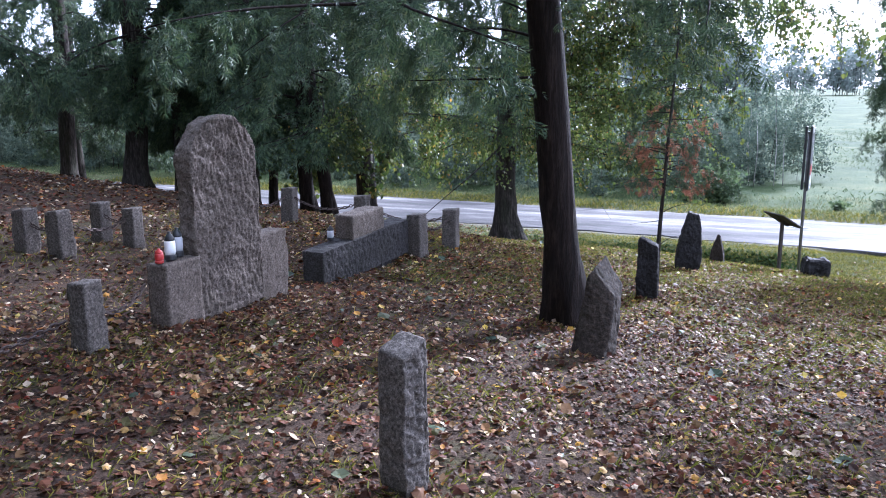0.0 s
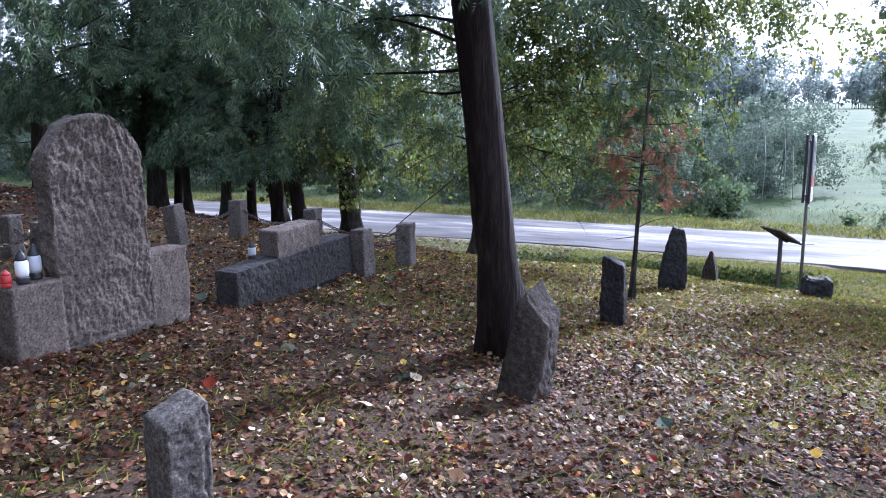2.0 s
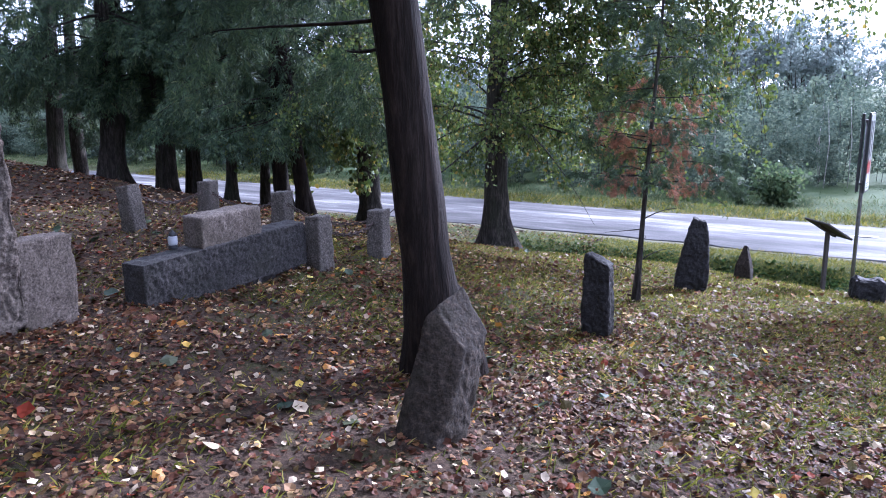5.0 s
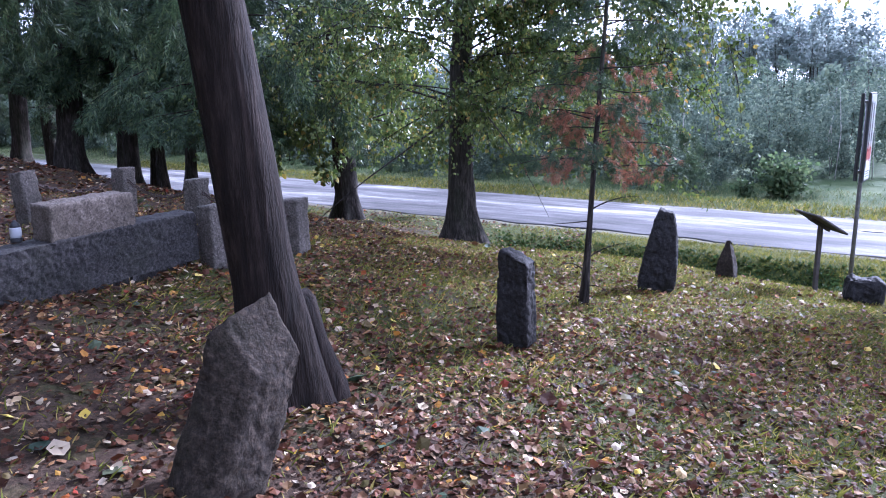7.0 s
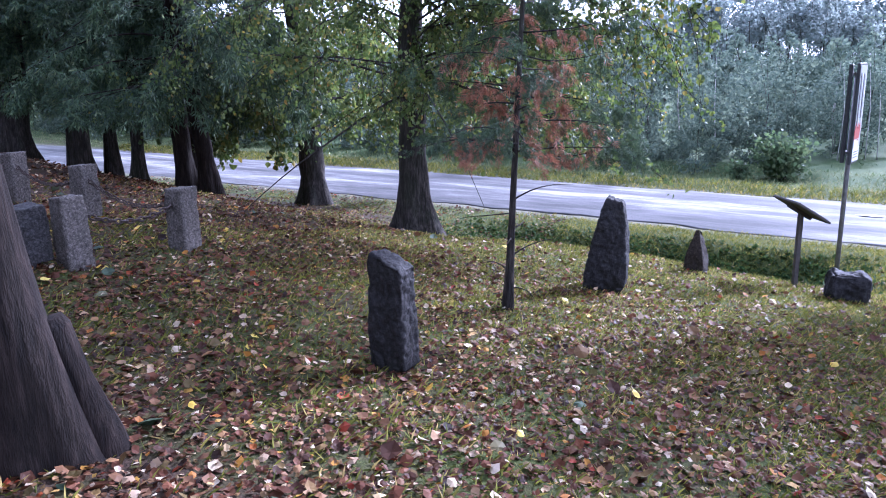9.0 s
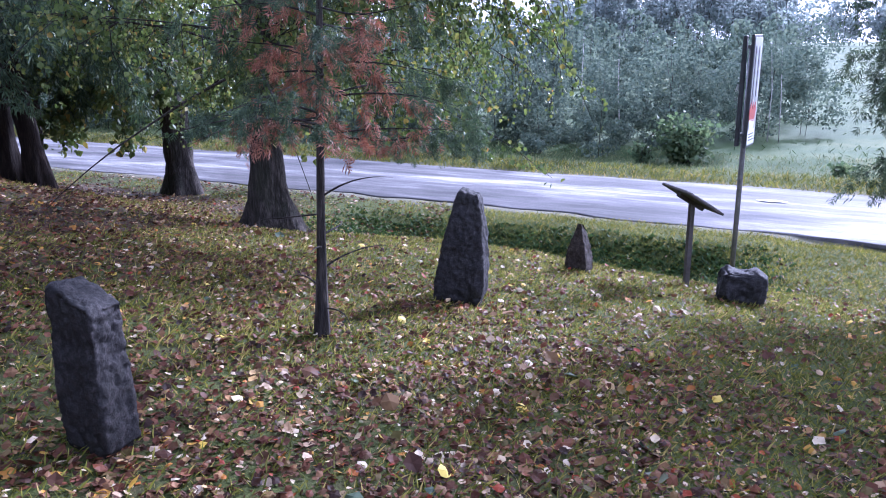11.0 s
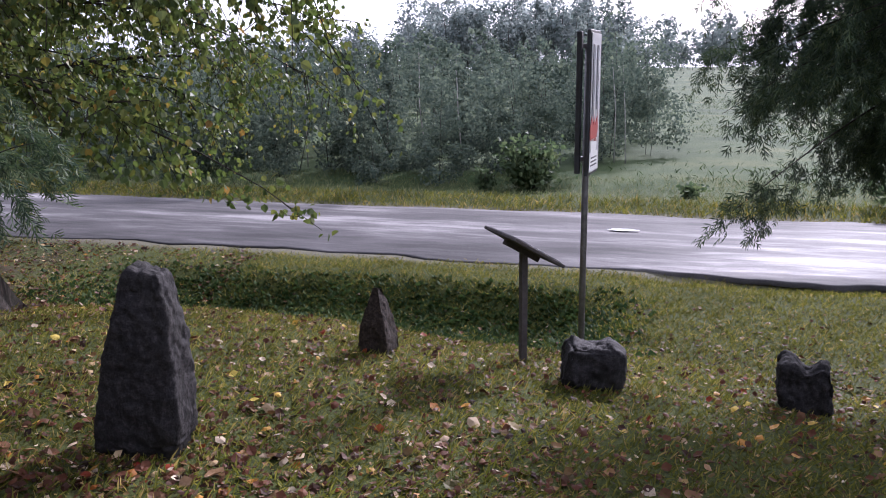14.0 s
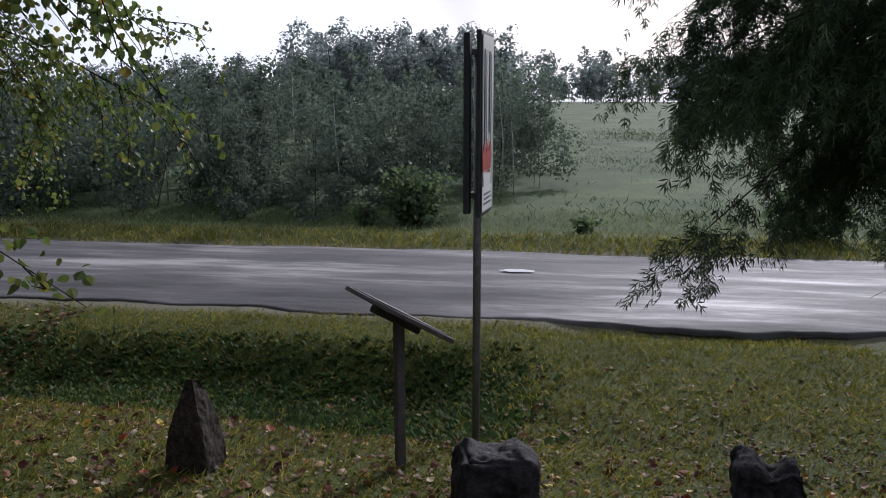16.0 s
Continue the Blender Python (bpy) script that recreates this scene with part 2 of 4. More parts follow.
# ---- shapes ----
def smooth(a, b, v):
    t = np.clip((np.asarray(v, float) - a) / (b - a), 0, 1)
    return t * t * (3 - 2 * t)


def lattice(ix, iy, iz, seed):
    h = (ix.astype(np.int64) * 374761393 + iy.astype(np.int64) * 668265263 + iz.astype(np.int64) * 2147483647 + seed * 1274126177) & 0xFFFFFFFF
    h = ((h ^ (h >> 13)) * 1274126177) & 0xFFFFFFFF
    return ((h ^ (h >> 16)) & 0xFFFF) / 65535.0


def vnoise(p, scale, seed=0):
    """Smooth value noise, -1 to 1, of an (n, 3) array."""
    q = np.asarray(p, float) * scale + 1000.0
    i = np.floor(q).astype(np.int64)
    f = q - i
    f = f * f * (3 - 2 * f)
    out = 0.0
    for a in (0, 1):
        for b in (0, 1):
            for c in (0, 1):
                w = (f[:, 0] if a else 1 - f[:, 0]) * (f[:, 1] if b else 1 - f[:, 1]) * (f[:, 2] if c else 1 - f[:, 2])
                out = out + w * lattice(i[:, 0] + a, i[:, 1] + b, i[:, 2] + c, seed)
    return out * 2 - 1


def fractal(p, scale, octaves, seed=0, gain=0.5):
    out, amp = 0.0, 1.0
    for k in range(octaves):
        out = out + amp * vnoise(p, scale * 2.03 ** k, seed + k * 17)
        amp *= gain
    return out


ROAD_NEAR, ROAD_FAR, ROAD_Z = 18.3, 22.1, -1.48


def height(x, y):
    """The lie of the land."""
    x, y = np.asarray(x, float), np.asarray(y, float)
    xx, yy = np.clip(x, -16, 4), np.clip(y, -3, 15)
    b = 0.2155 - 0.0561 * xx - 0.0378 * yy - 0.0011 * xx * yy - 0.004 * yy * yy
    b = b + 0.17 * np.exp(-((x + 5.2) / 1.9) ** 2 - ((y - 8.8) / 1.5) ** 2)
    west = smooth(-2.0, -5.0, x)
    k = smooth(13.2, 18.2, y) * (1 - west) + smooth(11.3, 17.3, y) * west
    z = b * (1 - k) + (ROAD_Z - 0.004) * k - 0.07 * smooth(0.0, 1.2, x) * np.exp(-((y - 18.05) / 0.3) ** 2) - 0.04 * smooth(18.5, 18.9, y) * (1 - smooth(22.0, 22.3, y))
    z = z - 0.43 * np.exp(-((y - 16.0) / 1.08) ** 4) * (1 - smooth(-0.5, 0.9, x)) * smooth(-7.5, -3.5, x)
    z = z + 0.06 * smooth(22.2, 23.0, y) - 0.12 * smooth(23.2, 24.6, y) * (1 - smooth(24.8, 27.0, y))
    z = z + 1.75 * smooth(24.0, 135.0, y) * smooth(-60, 8, x) + 0.9 * smooth(26.0, 120.0, y) * (1 - smooth(-60, 8, x))
    return z


def h(x, y):
    return float(height(x, y))


def link_mesh(name, verts, faces, material, parent=None, label="", flat=False):
    me = bpy.data.meshes.new(name)
    me.from_pydata([tuple(v) for v in verts] if not isinstance(verts, np.ndarray) else verts.tolist(), [], faces if not isinstance(faces, np.ndarray) else faces.tolist())
    me.materials.append(material)
    if not flat:
        me.polygons.foreach_set("use_smooth", [True] * len(me.polygons))
    me.update()
    ob = new(name, me)
    if parent is not None:
        ob.parent = parent
    if label:
        tagged(ob, label)
    return ob


def part(name, bm, material, parent=None, label="", smooth_faces=False):
    me = bpy.data.meshes.new(name)
    bm.to_mesh(me)
    bm.free()
    me.materials.append(material)
    if smooth_faces:
        me.polygons.foreach_set("use_smooth", [True] * len(me.polygons))
    ob = new(name, me)
    if parent is not None:
        ob.parent = parent
    if label:
        tagged(ob, label)
    return ob


def box_grid(nx, ny, nz):
    """The skin of a box from -1 to 1, cut into cells: points and quads, with shared edges."""
    index, pts, quads = {}, [], []

    def vid(i, j, k):
        key = (i, j, k)
        if key not in index:
            index[key] = len(pts)
            pts.append((2 * i / nx - 1, 2 * j / ny - 1, 2 * k / nz - 1))
        return index[key]

    for j in range(ny):
        for k in range(nz):
            quads.append((vid(0, j, k), vid(0, j, k + 1), vid(0, j + 1, k + 1), vid(0, j + 1, k)))
            quads.append((vid(nx, j, k), vid(nx, j + 1, k), vid(nx, j + 1, k + 1), vid(nx, j, k + 1)))
    for i in range(nx):
        for k in range(nz):
            quads.append((vid(i, 0, k), vid(i + 1, 0, k), vid(i + 1, 0, k + 1), vid(i, 0, k + 1)))
            quads.append((vid(i, ny, k), vid(i, ny, k + 1), vid(i + 1, ny, k + 1), vid(i + 1, ny, k)))
    for i in range(nx):
        for j in range(ny):
            quads.append((vid(i, j, 0), vid(i, j + 1, 0), vid(i + 1, j + 1, 0), vid(i + 1, j, 0)))
            quads.append((vid(i, j, nz), vid(i + 1, j, nz), vid(i + 1, j + 1, nz), vid(i, j + 1, nz)))
    return np.array(pts), quads


def hewn(name, size, cell, material, form=None, rough=0.012, lump=0.02, pit=0.0, rounding=0.12, seed=1, label="", category="", group="", m=None, pitted=None, groove=0.6, fine=36.0):
    """A hewn or natural stone of that size that stands on its base; form bends the unit box's points (n, 3), z 0 to 1."""
    n = [max(2, int(round(s / cell))) for s in size]
    u, quads = box_grid(*n)
    norm = u / np.linalg.norm(u, axis=1)[:, None]
    p = u.copy()
    for a in range(3):
        others = np.maximum(np.abs(u[:, (a + 1) % 3]), np.abs(u[:, (a + 2) % 3]))
        p[:, a] *= 1 - rounding * 0.5 * np.clip((others - 0.8) / 0.2, 0, 1) ** 2
    p[:, 2] = (p[:, 2] + 1) / 2
    p[:, :2] *= 0.5
    if form is not None:
        p = form(p)
    p = p * np.array(size)
    away = norm / np.array([1, 1, 1])
    edge = np.max(np.abs(u), axis=1)[:, None]
    face = np.where(np.abs(u) >= edge - 1e-6, np.sign(u), 0)
    face = face / np.linalg.norm(face, axis=1)[:, None]
    d = lump * fractal(p, 4.0, 2, seed) + rough * fractal(p, 18.0, 3, seed + 5, 0.6)
    if pit:
        v = vnoise(p * np.array([1, 1, groove]), fine, seed + 9) + 0.5 * vnoise(p, fine * 1.8, seed + 11)
        amount = -pit * (0.75 * smooth(0.0, 0.4, v) + 0.35 * smooth(0.1, 0.5, vnoise(p, 60.0, seed + 13)))
        if pitted is not None:
            amount = amount * np.clip(face @ np.array(pitted), 0, 1)
        d = d + amount
    low = p[:, 2] < 1e-4
    p = p + face * d[:, None]
    p[low, 2] = -0.15
    ob = link_mesh(name, p, quads, material)
    if m is not None:
        ob.matrix_world = m
    return tagged(ob, label, category, group)


def tube(points, radii, sides=8, wobble=0.0, seed=0, cap=True, flare=None):
    """A tapered tube along points."""
    points = [Vector(q) for q in points]
    verts, faces = [], []
    ref = Vector((0.13, 0.97, 0.2))
    for i, q in enumerate(points):
        t = (points[min(i + 1, len(points) - 1)] - points[max(i - 1, 0)]).normalized()
        a = t.cross(ref)
        a = a.normalized() if a.length > 1e-3 else t.cross(Vector((1, 0, 0))).normalized()
        b = t.cross(a).normalized()
        for s in range(sides):
            w = 2 * math.pi * s / sides
            r = radii[i]
            if flare is not None:
                r *= flare(i, w)
            verts.append(q + (a * math.cos(w) + b * math.sin(w)) * r)
    for i in range(len(points) - 1):
        for s in range(sides):
            faces.append((i * sides + s, i * sides + (s + 1) % sides, (i + 1) * sides + (s + 1) % sides, (i + 1) * sides + s))
    if cap:
        faces.append(tuple(range(sides))[::-1])
        faces.append(tuple((len(points) - 1) * sides + s for s in range(sides)))
    v = np.array([tuple(q) for q in verts])
    if wobble:
        v = v + wobble * np.stack([fractal(v * np.array([1, 1, 0.35]), 9.0, 3, seed + k) for k in range(3)], 1)
    return v, faces


def joined(pieces):
    vs, fs, o = [], [], 0
    for v, f in pieces:
        vs.append(np.asarray(v))
        fs.extend([tuple(i + o for i in q) for q in f])
        o += len(v)
    return np.concatenate(vs), fs


def blades(template, quads, centres, along, across, sizes):
    """Copies of a flat template (points a, b, c: across, along, up) at the centres, as one mesh's points and faces."""
    t = np.array(template)
    n, k = len(centres), len(t)
    along = along / np.linalg.norm(along, axis=1)[:, None]
    across = across - along * np.sum(along * across, 1)[:, None]
    across = across / np.maximum(np.linalg.norm(across, axis=1)[:, None], 1e-6)
    up = np.cross(across, along)
    v = centres[:, None, :] + sizes[:, None, None] * (t[None, :, 0:1] * across[:, None, :] + t[None, :, 1:2] * along[:, None, :] + t[None, :, 2:3] * up[:, None, :])
    f = (np.arange(n)[:, None, None] * k + np.array(quads)[None]).reshape(-1, len(quads[0]))
    return v.reshape(-1, 3), f


LEAF = [(0, 0, 0), (0.42, 0.42, 0.12), (0, 1, 0.02), (-0.42, 0.42, 0.12)], [(0, 1, 2), (0, 2, 3)]
ROUND_LEAF = [(0, 0, 0), (0.38, 0.2, 0.08), (0.45, 0.55, 0.1), (0, 1.05, -0.08), (-0.45, 0.55, 0.1), (-0.38, 0.2, 0.08)], [(0, 1, 2, 3), (0, 3, 4, 5)]
CURLED = [(0, 0, 0.06), (0.34, 0.22, 0.14), (0.46, 0.6, 0.05), (0, 1.0, 0.16), (-0.46, 0.6, 0.2), (-0.34, 0.22, 0.1), (0, 0.5, 0.0)], [(0, 1, 6, 5), (6, 1, 2, 3), (6, 3, 4, 5)]
SPRAY = [(0, 0, 0), (0.035, 0.5, 0), (0, 0.95, -0.12), (-0.035, 0.5, 0),
         (0, 0.1, 0), (0.26, 0.24, -0.02), (0.46, 0.5, -0.12), (0.2, 0.3, 0),
         (0, 0.1, 0), (-0.26, 0.24, -0.02), (-0.46, 0.5, -0.12), (-0.2, 0.3, 0),
         (0, 0.3, 0), (0.2, 0.45, -0.02), (0.36, 0.72, -0.12), (0.14, 0.52, 0),
         (0, 0.3, 0), (-0.2, 0.45, -0.02), (-0.36, 0.72, -0.12), (-0.14, 0.52, 0),
         (0, 0.55, 0), (0.12, 0.68, -0.02), (0.2, 0.9, -0.12), (0.06, 0.74, 0),
         (0, 0.55, 0), (-0.12, 0.68, -0.02), (-0.2, 0.9, -0.12), (-0.06, 0.74, 0)], [(4 * i, 4 * i + 1, 4 * i + 2, 4 * i + 3) for i in range(7)]
SPRAY_MID = [(0, 0, 0), (0.04, 0.5, 0), (0, 0.95, -0.1), (-0.04, 0.5, 0),
             (0, 0.1, 0), (0.2, 0.22, -0.02), (0.42, 0.5, -0.12), (0.16, 0.32, 0),
             (0, 0.1, 0), (-0.2, 0.22, -0.02), (-0.42, 0.5, -0.12), (-0.16, 0.32, 0),
             (0, 0.4, 0), (0.15, 0.52, -0.02), (0.28, 0.82, -0.12), (0.09, 0.6, 0),
             (0, 0.4, 0), (-0.15, 0.52, -0.02), (-0.28, 0.82, -0.12), (-0.09, 0.6, 0)], [(4 * i, 4 * i + 1, 4 * i + 2, 4 * i + 3) for i in range(5)]
SPRAY_FAR = [(0, 0, 0), (0.06, 0.5, 0), (0, 0.95, -0.12), (-0.06, 0.5, 0),
             (0, 0.1, 0), (0.26, 0.26, -0.02), (0.44, 0.62, -0.12), (0.18, 0.4, 0),
             (0, 0.1, 0), (-0.26, 0.26, -0.02), (-0.44, 0.62, -0.12), (-0.18, 0.4, 0)], [(4 * i, 4 * i + 1, 4 * i + 2, 4 * i + 3) for i in range(3)]
BLADE = [(-0.06, 0, 0), (0.06, 0, 0), (0.045, 0.55, 0.1), (0.0, 1, 0.35)], [(0, 1, 2, 3)]


def rand_dirs(rng, n):
    d = rng.normal(size=(n, 3))
    return d / np.linalg.norm(d, axis=1)[:, None]


# ---- land and road ----
def lines(*spans):
    out = []
    for a, b, step in spans:
        out += list(np.arange(a, b, step))
    return np.array(out + [spans[-1][1]])


def build_ground():
    gx = lines((-600, -200, 50), (-200, -60, 14), (-60, -20, 2.0), (-20, -9, 0.3), (-9, 4, 0.13), (4, 10, 0.3), (10, 60, 2.5), (60, 200, 14), (200, 600, 50))
    gy = lines((-400, -60, 40), (-60, -8, 4), (-8, 0.5, 0.5), (0.5, 18.6, 0.13), (18.6, 27, 0.3), (27, 60, 1.5), (60, 160, 5), (160, 1200, 80))
    X, Y = np.meshgrid(gx, gy, indexing="ij")
    x, y = X.ravel(), Y.ravel()
    z = height(x, y)
    p = np.stack([x, y, z], 1)
    off_road = 1 - smooth(17.6, 18.2, y) * (1 - smooth(22.2, 22.8, y))
    near = np.exp(-np.maximum(0, np.hypot(x, y - 10) - 14) / 6)
    z = z + off_road * near * (0.022 * fractal(p, 2.2, 3, 3) + 0.006 * fractal(p, 12, 2, 8))
    z = z + off_road * (1 - near) * 0.05 * fractal(p, 0.35, 2, 4)
    p[:, 2] = z
    nx, ny = len(gx), len(gy)
    i, j = np.meshgrid(np.arange(nx - 1), np.arange(ny - 1), indexing="ij")
    a = (i * ny + j).ravel()
    quads = np.stack([a, a + ny, a + ny + 1, a + 1], 1)
    ob = link_mesh("ground", p, quads, GROUND)
    grass = 0.62 * smooth(9.0, 13.2, y + 0.5 * x) * smooth(-7.5, -3.0, x + 0.35 * (y - 12)) + 0.28 * smooth(6.0, 8.0, y) * smooth(-6, -3, x) + 0.27
    grass = np.maximum(grass, 0.55 * smooth(15.5, 17.5, y))
    grass = np.maximum(grass, 0.5 * smooth(3.0, 6.0, x))
    field = smooth(23.5, 26, y)
    gravel = smooth(17.9, 18.3, y) * (1 - smooth(22.1, 22.5, y)) * 0.45
    col = ob.data.color_attributes.new("cover", "FLOAT_COLOR", "POINT")
    col.data.foreach_set("color", np.stack([grass, field, gravel, np.ones_like(x)], 1).ravel())
    return tagged(ob, "leaf-strewn grassy ground with a ditch beside the road", "ground", kind="structure")


def build_road():
    gx = lines((-600, -40, 20), (-40, -16, 0.8), (-16, 9, 0.12), (9, 60, 1.0), (60, 600, 20))
    n = len(gx)
    wob = fractal(np.stack([gx, gx * 0, gx * 0], 1), 0.7, 5, 21, 0.65)
    broken = smooth(0.0, 1.2, gx) * (0.35 + 0.65 * smooth(-0.3, 0.4, fractal(np.stack([gx, gx * 0 + 9, gx * 0], 1), 1.4, 2, 24)))
    near = ROAD_NEAR + 0.09 * wob - 0.12 * np.exp(-((gx - 2.0) / 1.4) ** 2)
    far = ROAD_FAR + 0.07 * fractal(np.stack([gx, gx * 0 + 5, gx * 0], 1), 0.6, 3, 22)
    rows = []
    for s in (0, 0.02, 0.12, 0.3, 0.5, 0.7, 0.88, 0.98, 1.0):
        y = near + (far - near) * s
        z = ROAD_Z + 0.07 * (1 - (2 * s - 1) ** 2) + 0.012 * fractal(np.stack([gx, y, gx * 0], 1), 0.8, 3, 23)
        rows.append(np.stack([gx, y, z], 1))
    rows.insert(0, rows[0] - np.stack([gx * 0, gx * 0 - 0.004, 0.02 + 0.09 * broken], 1))
    rows.append(rows[-1] - np.array([0, 0.02, 0.14]))
    p = np.concatenate(rows)
    k, i = np.meshgrid(np.arange(len(rows) - 1), np.arange(n - 1), indexing="ij")
    a = (k * n + i).ravel()
    ob = link_mesh("road", p, np.stack([a, a + 1, a + n + 1, a + n], 1), ASPHALT)
    return tagged(ob, "worn grey asphalt country road with damp patches", "road", kind="structure")


build_ground()
build_road()


def build_patch(x, y, rx, ry, seed):
    a = np.linspace(0, 2 * math.pi, 40, endpoint=False)
    r = 1 + 0.25 * fractal(np.stack([np.cos(a), np.sin(a), a * 0], 1), 1.5, 3, seed)
    s = (y - ROAD_NEAR) / (ROAD_FAR - ROAD_NEAR)
    z = ROAD_Z + 0.07 * (1 - (2 * s - 1) ** 2) + 0.022
    v = np.stack([x + rx * r * np.cos(a), y + ry * r * np.sin(a), a * 0 + z], 1)
    ob = link_mesh("road_patch", v, [tuple(range(40))], PALE_PATCH, flat=True)
    return tagged(ob, "small pale patch on the asphalt", "road patch", "road patches", "structure")


build_patch(0.28, 20.35, 0.22, 0.09, 3)


# ---- stones ----
def stele_form(p):
    z = p[:, 2]
    t = np.clip((z - 0.80) / 0.20, 0, 1)
    p = p.copy()
    p[:, 1] *= (1 - t ** 2.2 * 0.52) * (1 - 0.03 * z) + 0.0
    p[:, 2] -= 0.05 * t * (2 * np.abs(p[:, 1])) ** 2
    return p



hewn("memorial_stele", (0.165, 0.79, 1.575), 0.0095, GRANITE_PINK, stele_form, 0.011, 0.018, 0.016, 0.06, 3,
     "tall rough-hewn granite stele with a rounded top", "memorial stone", m=pose(-4.185, 4.835, 0.2, 0, -0.6, -1), pitted=(1, 0, 0.15), fine=50.0, groove=0.42)
hewn("stele_side_block", (0.19, 0.36, 0.52), 0.022, GRANITE_PINK, None, 0.005, 0.008, 0.008, 0.025, 5,
     "low granite block beside the tall stele, candles on it", "memorial stone", "stele side blocks", pose(-4.2, 4.275, 0.2, 0, 0, 0))
hewn("stele_side_block", (0.19, 0.4, 0.58), 0.022, GRANITE_PINK, None, 0.005, 0.008, 0.008, 0.025, 6,
     "low pinkish granite block beside the tall stele", "memorial stone", "stele side blocks", pose(-4.22, 5.41, 0.17, 0, 0, 1))
hewn("granite_base_slab", (0.25, 1.82, 0.40), 0.0125, GRANITE_DARK, None, 0.007, 0.008, 0.014, 0.015, 7,
     "long dark pitted granite slab lying on the grass", "memorial stone", m=pose(-4.2, 7.02, 0.05, 1.6, 0, 0), pitted=(1, 0, 0.1), fine=74.0, groove=1.0)
hewn("granite_top_stone", (0.22, 0.68, 0.275), 0.024, GRANITE_PINK, None, 0.005, 0.01, 0.01, 0.035, 8,
     "short pale granite block resting on the long slab", "memorial stone", m=pose(-4.2, 7.02, 0.425, 0, 0, 1))


def cornered(size, base, top, bulge=0.0):
    """A form that sets the unit box's eight corners, in metres from the stone's foot: base and top run round from the near left."""
    def form(p):
        x, y, z = p[:, :1] + 0.5, p[:, 1:2] + 0.5, p[:, 2:3]
        def face(q):
            q = [np.array(c) for c in q]
            return q[0] * (1 - x) * (1 - y) + q[1] * x * (1 - y) + q[2] * x * y + q[3] * (1 - x) * y
        out = face(base) * (1 - z) + face(top) * z
        mid = out.mean(axis=0)
        out[:, :2] += (out[:, :2] - mid[:2]) * bulge * np.sin(math.pi * z)
        return out / np.array(size)
    return form


LEAN_SIZE = (0.34, 0.32, 0.84)
LEAN_FORM = cornered(LEAN_SIZE, [(-0.21, -0.13, 0), (0.07, -0.21, 0), (0.11, 0.1, 0), (-0.18, 0.2, 0)],
                     [(-0.12, 0.13, 0.76), (0.09, 0.15, 0.52), (0.1, 0.40, 0.60), (-0.05, 0.39, 0.85)], 0.06)
hewn("leaning_grave_stone", LEAN_SIZE, 0.014, FIELDSTONE, LEAN_FORM, 0.006, 0.009, 0.007, 0.12, 11,
     "dark rough field stone leaning beside a tree trunk", "grave stone", "old stones", pose(-1.24, 5.54, -0.16))


def cut_top_form(p):
    p = p.copy()
    p[:, 2] -= 0.16 * np.clip(p[:, 0] + 0.28, 0, 1) * np.clip(p[:, 2] * 4 - 3, 0, 1)
    p[:, 0] *= 1.0 - 0.08 * p[:, 2]
    return p


hewn("upright_grave_stone", (0.24, 0.175, 0.665), 0.011, STONE_BLACK, cut_top_form, 0.006, 0.016, 0.009, 0.12, 12,
     "dark upright stone with a sloping broken top", "grave stone", "old stones", pose(-1.33, 8.22, -0.27, 0, 0, 4), fine=48.0)


TALL_SIZE = (0.36, 0.28, 0.86)
TALL_FORM = cornered(TALL_SIZE, [(-0.225, -0.15, 0), (0.17, -0.13, 0), (0.18, 0.14, 0), (-0.17, 0.16, 0)],
                     [(-0.045, -0.06, 0.84), (0.125, -0.05, 0.815), (0.14, 0.1, 0.8), (-0.03, 0.11, 0.86)], 0.16)
hewn("tall_grave_stone", TALL_SIZE, 0.013, STONE_BLACK, TALL_FORM, 0.007, 0.018, 0.009, 0.16, 13,
     "tall dark field stone narrowing to a blunt top", "grave stone", "old stones", pose(-1.27, 11.36, -0.63, 0, 0, 16))


POINT_SIZE = (0.25, 0.22, 0.5)
POINT_FORM = cornered(POINT_SIZE, [(-0.13, -0.1, 0), (0.1, -0.12, 0), (0.14, 0.1, 0), (-0.1, 0.12, 0)],
                      [(-0.015, -0.03, 0.495), (0.025, -0.035, 0.5), (0.04, 0.03, 0.47), (-0.01, 0.03, 0.48)], 0.22)
hewn("pointed_grave_stone", POINT_SIZE, 0.012, FIELDSTONE, POINT_FORM, 0.005, 0.012, 0.006, 0.03, 14,
     "small pointed dark stone on the grass by the ditch", "grave stone", "old stones", pose(-1.05, 13.56, h(-1.05, 13.56), 0, 0, 6))


def lump_form(p):
    p = p.copy()
    q = p[:, 2] - 0.5
    p[:, 0] *= 1.08 - 0.5 * q ** 2
    p[:, 1] *= 1.08 - 0.8 * q ** 2
    p[:, 2] -= 0.05 * p[:, 0]
    return p


def notch_form(p):
    p = lump_form(p)
    top = np.clip(p[:, 2] * 3 - 2, 0, 1)
    p[:, 2] += top * (-0.16 * np.exp(-((p[:, 0] - 0.02) / 0.16) ** 2) - 0.1 * np.clip(p[:, 0], 0, 1))
    return p


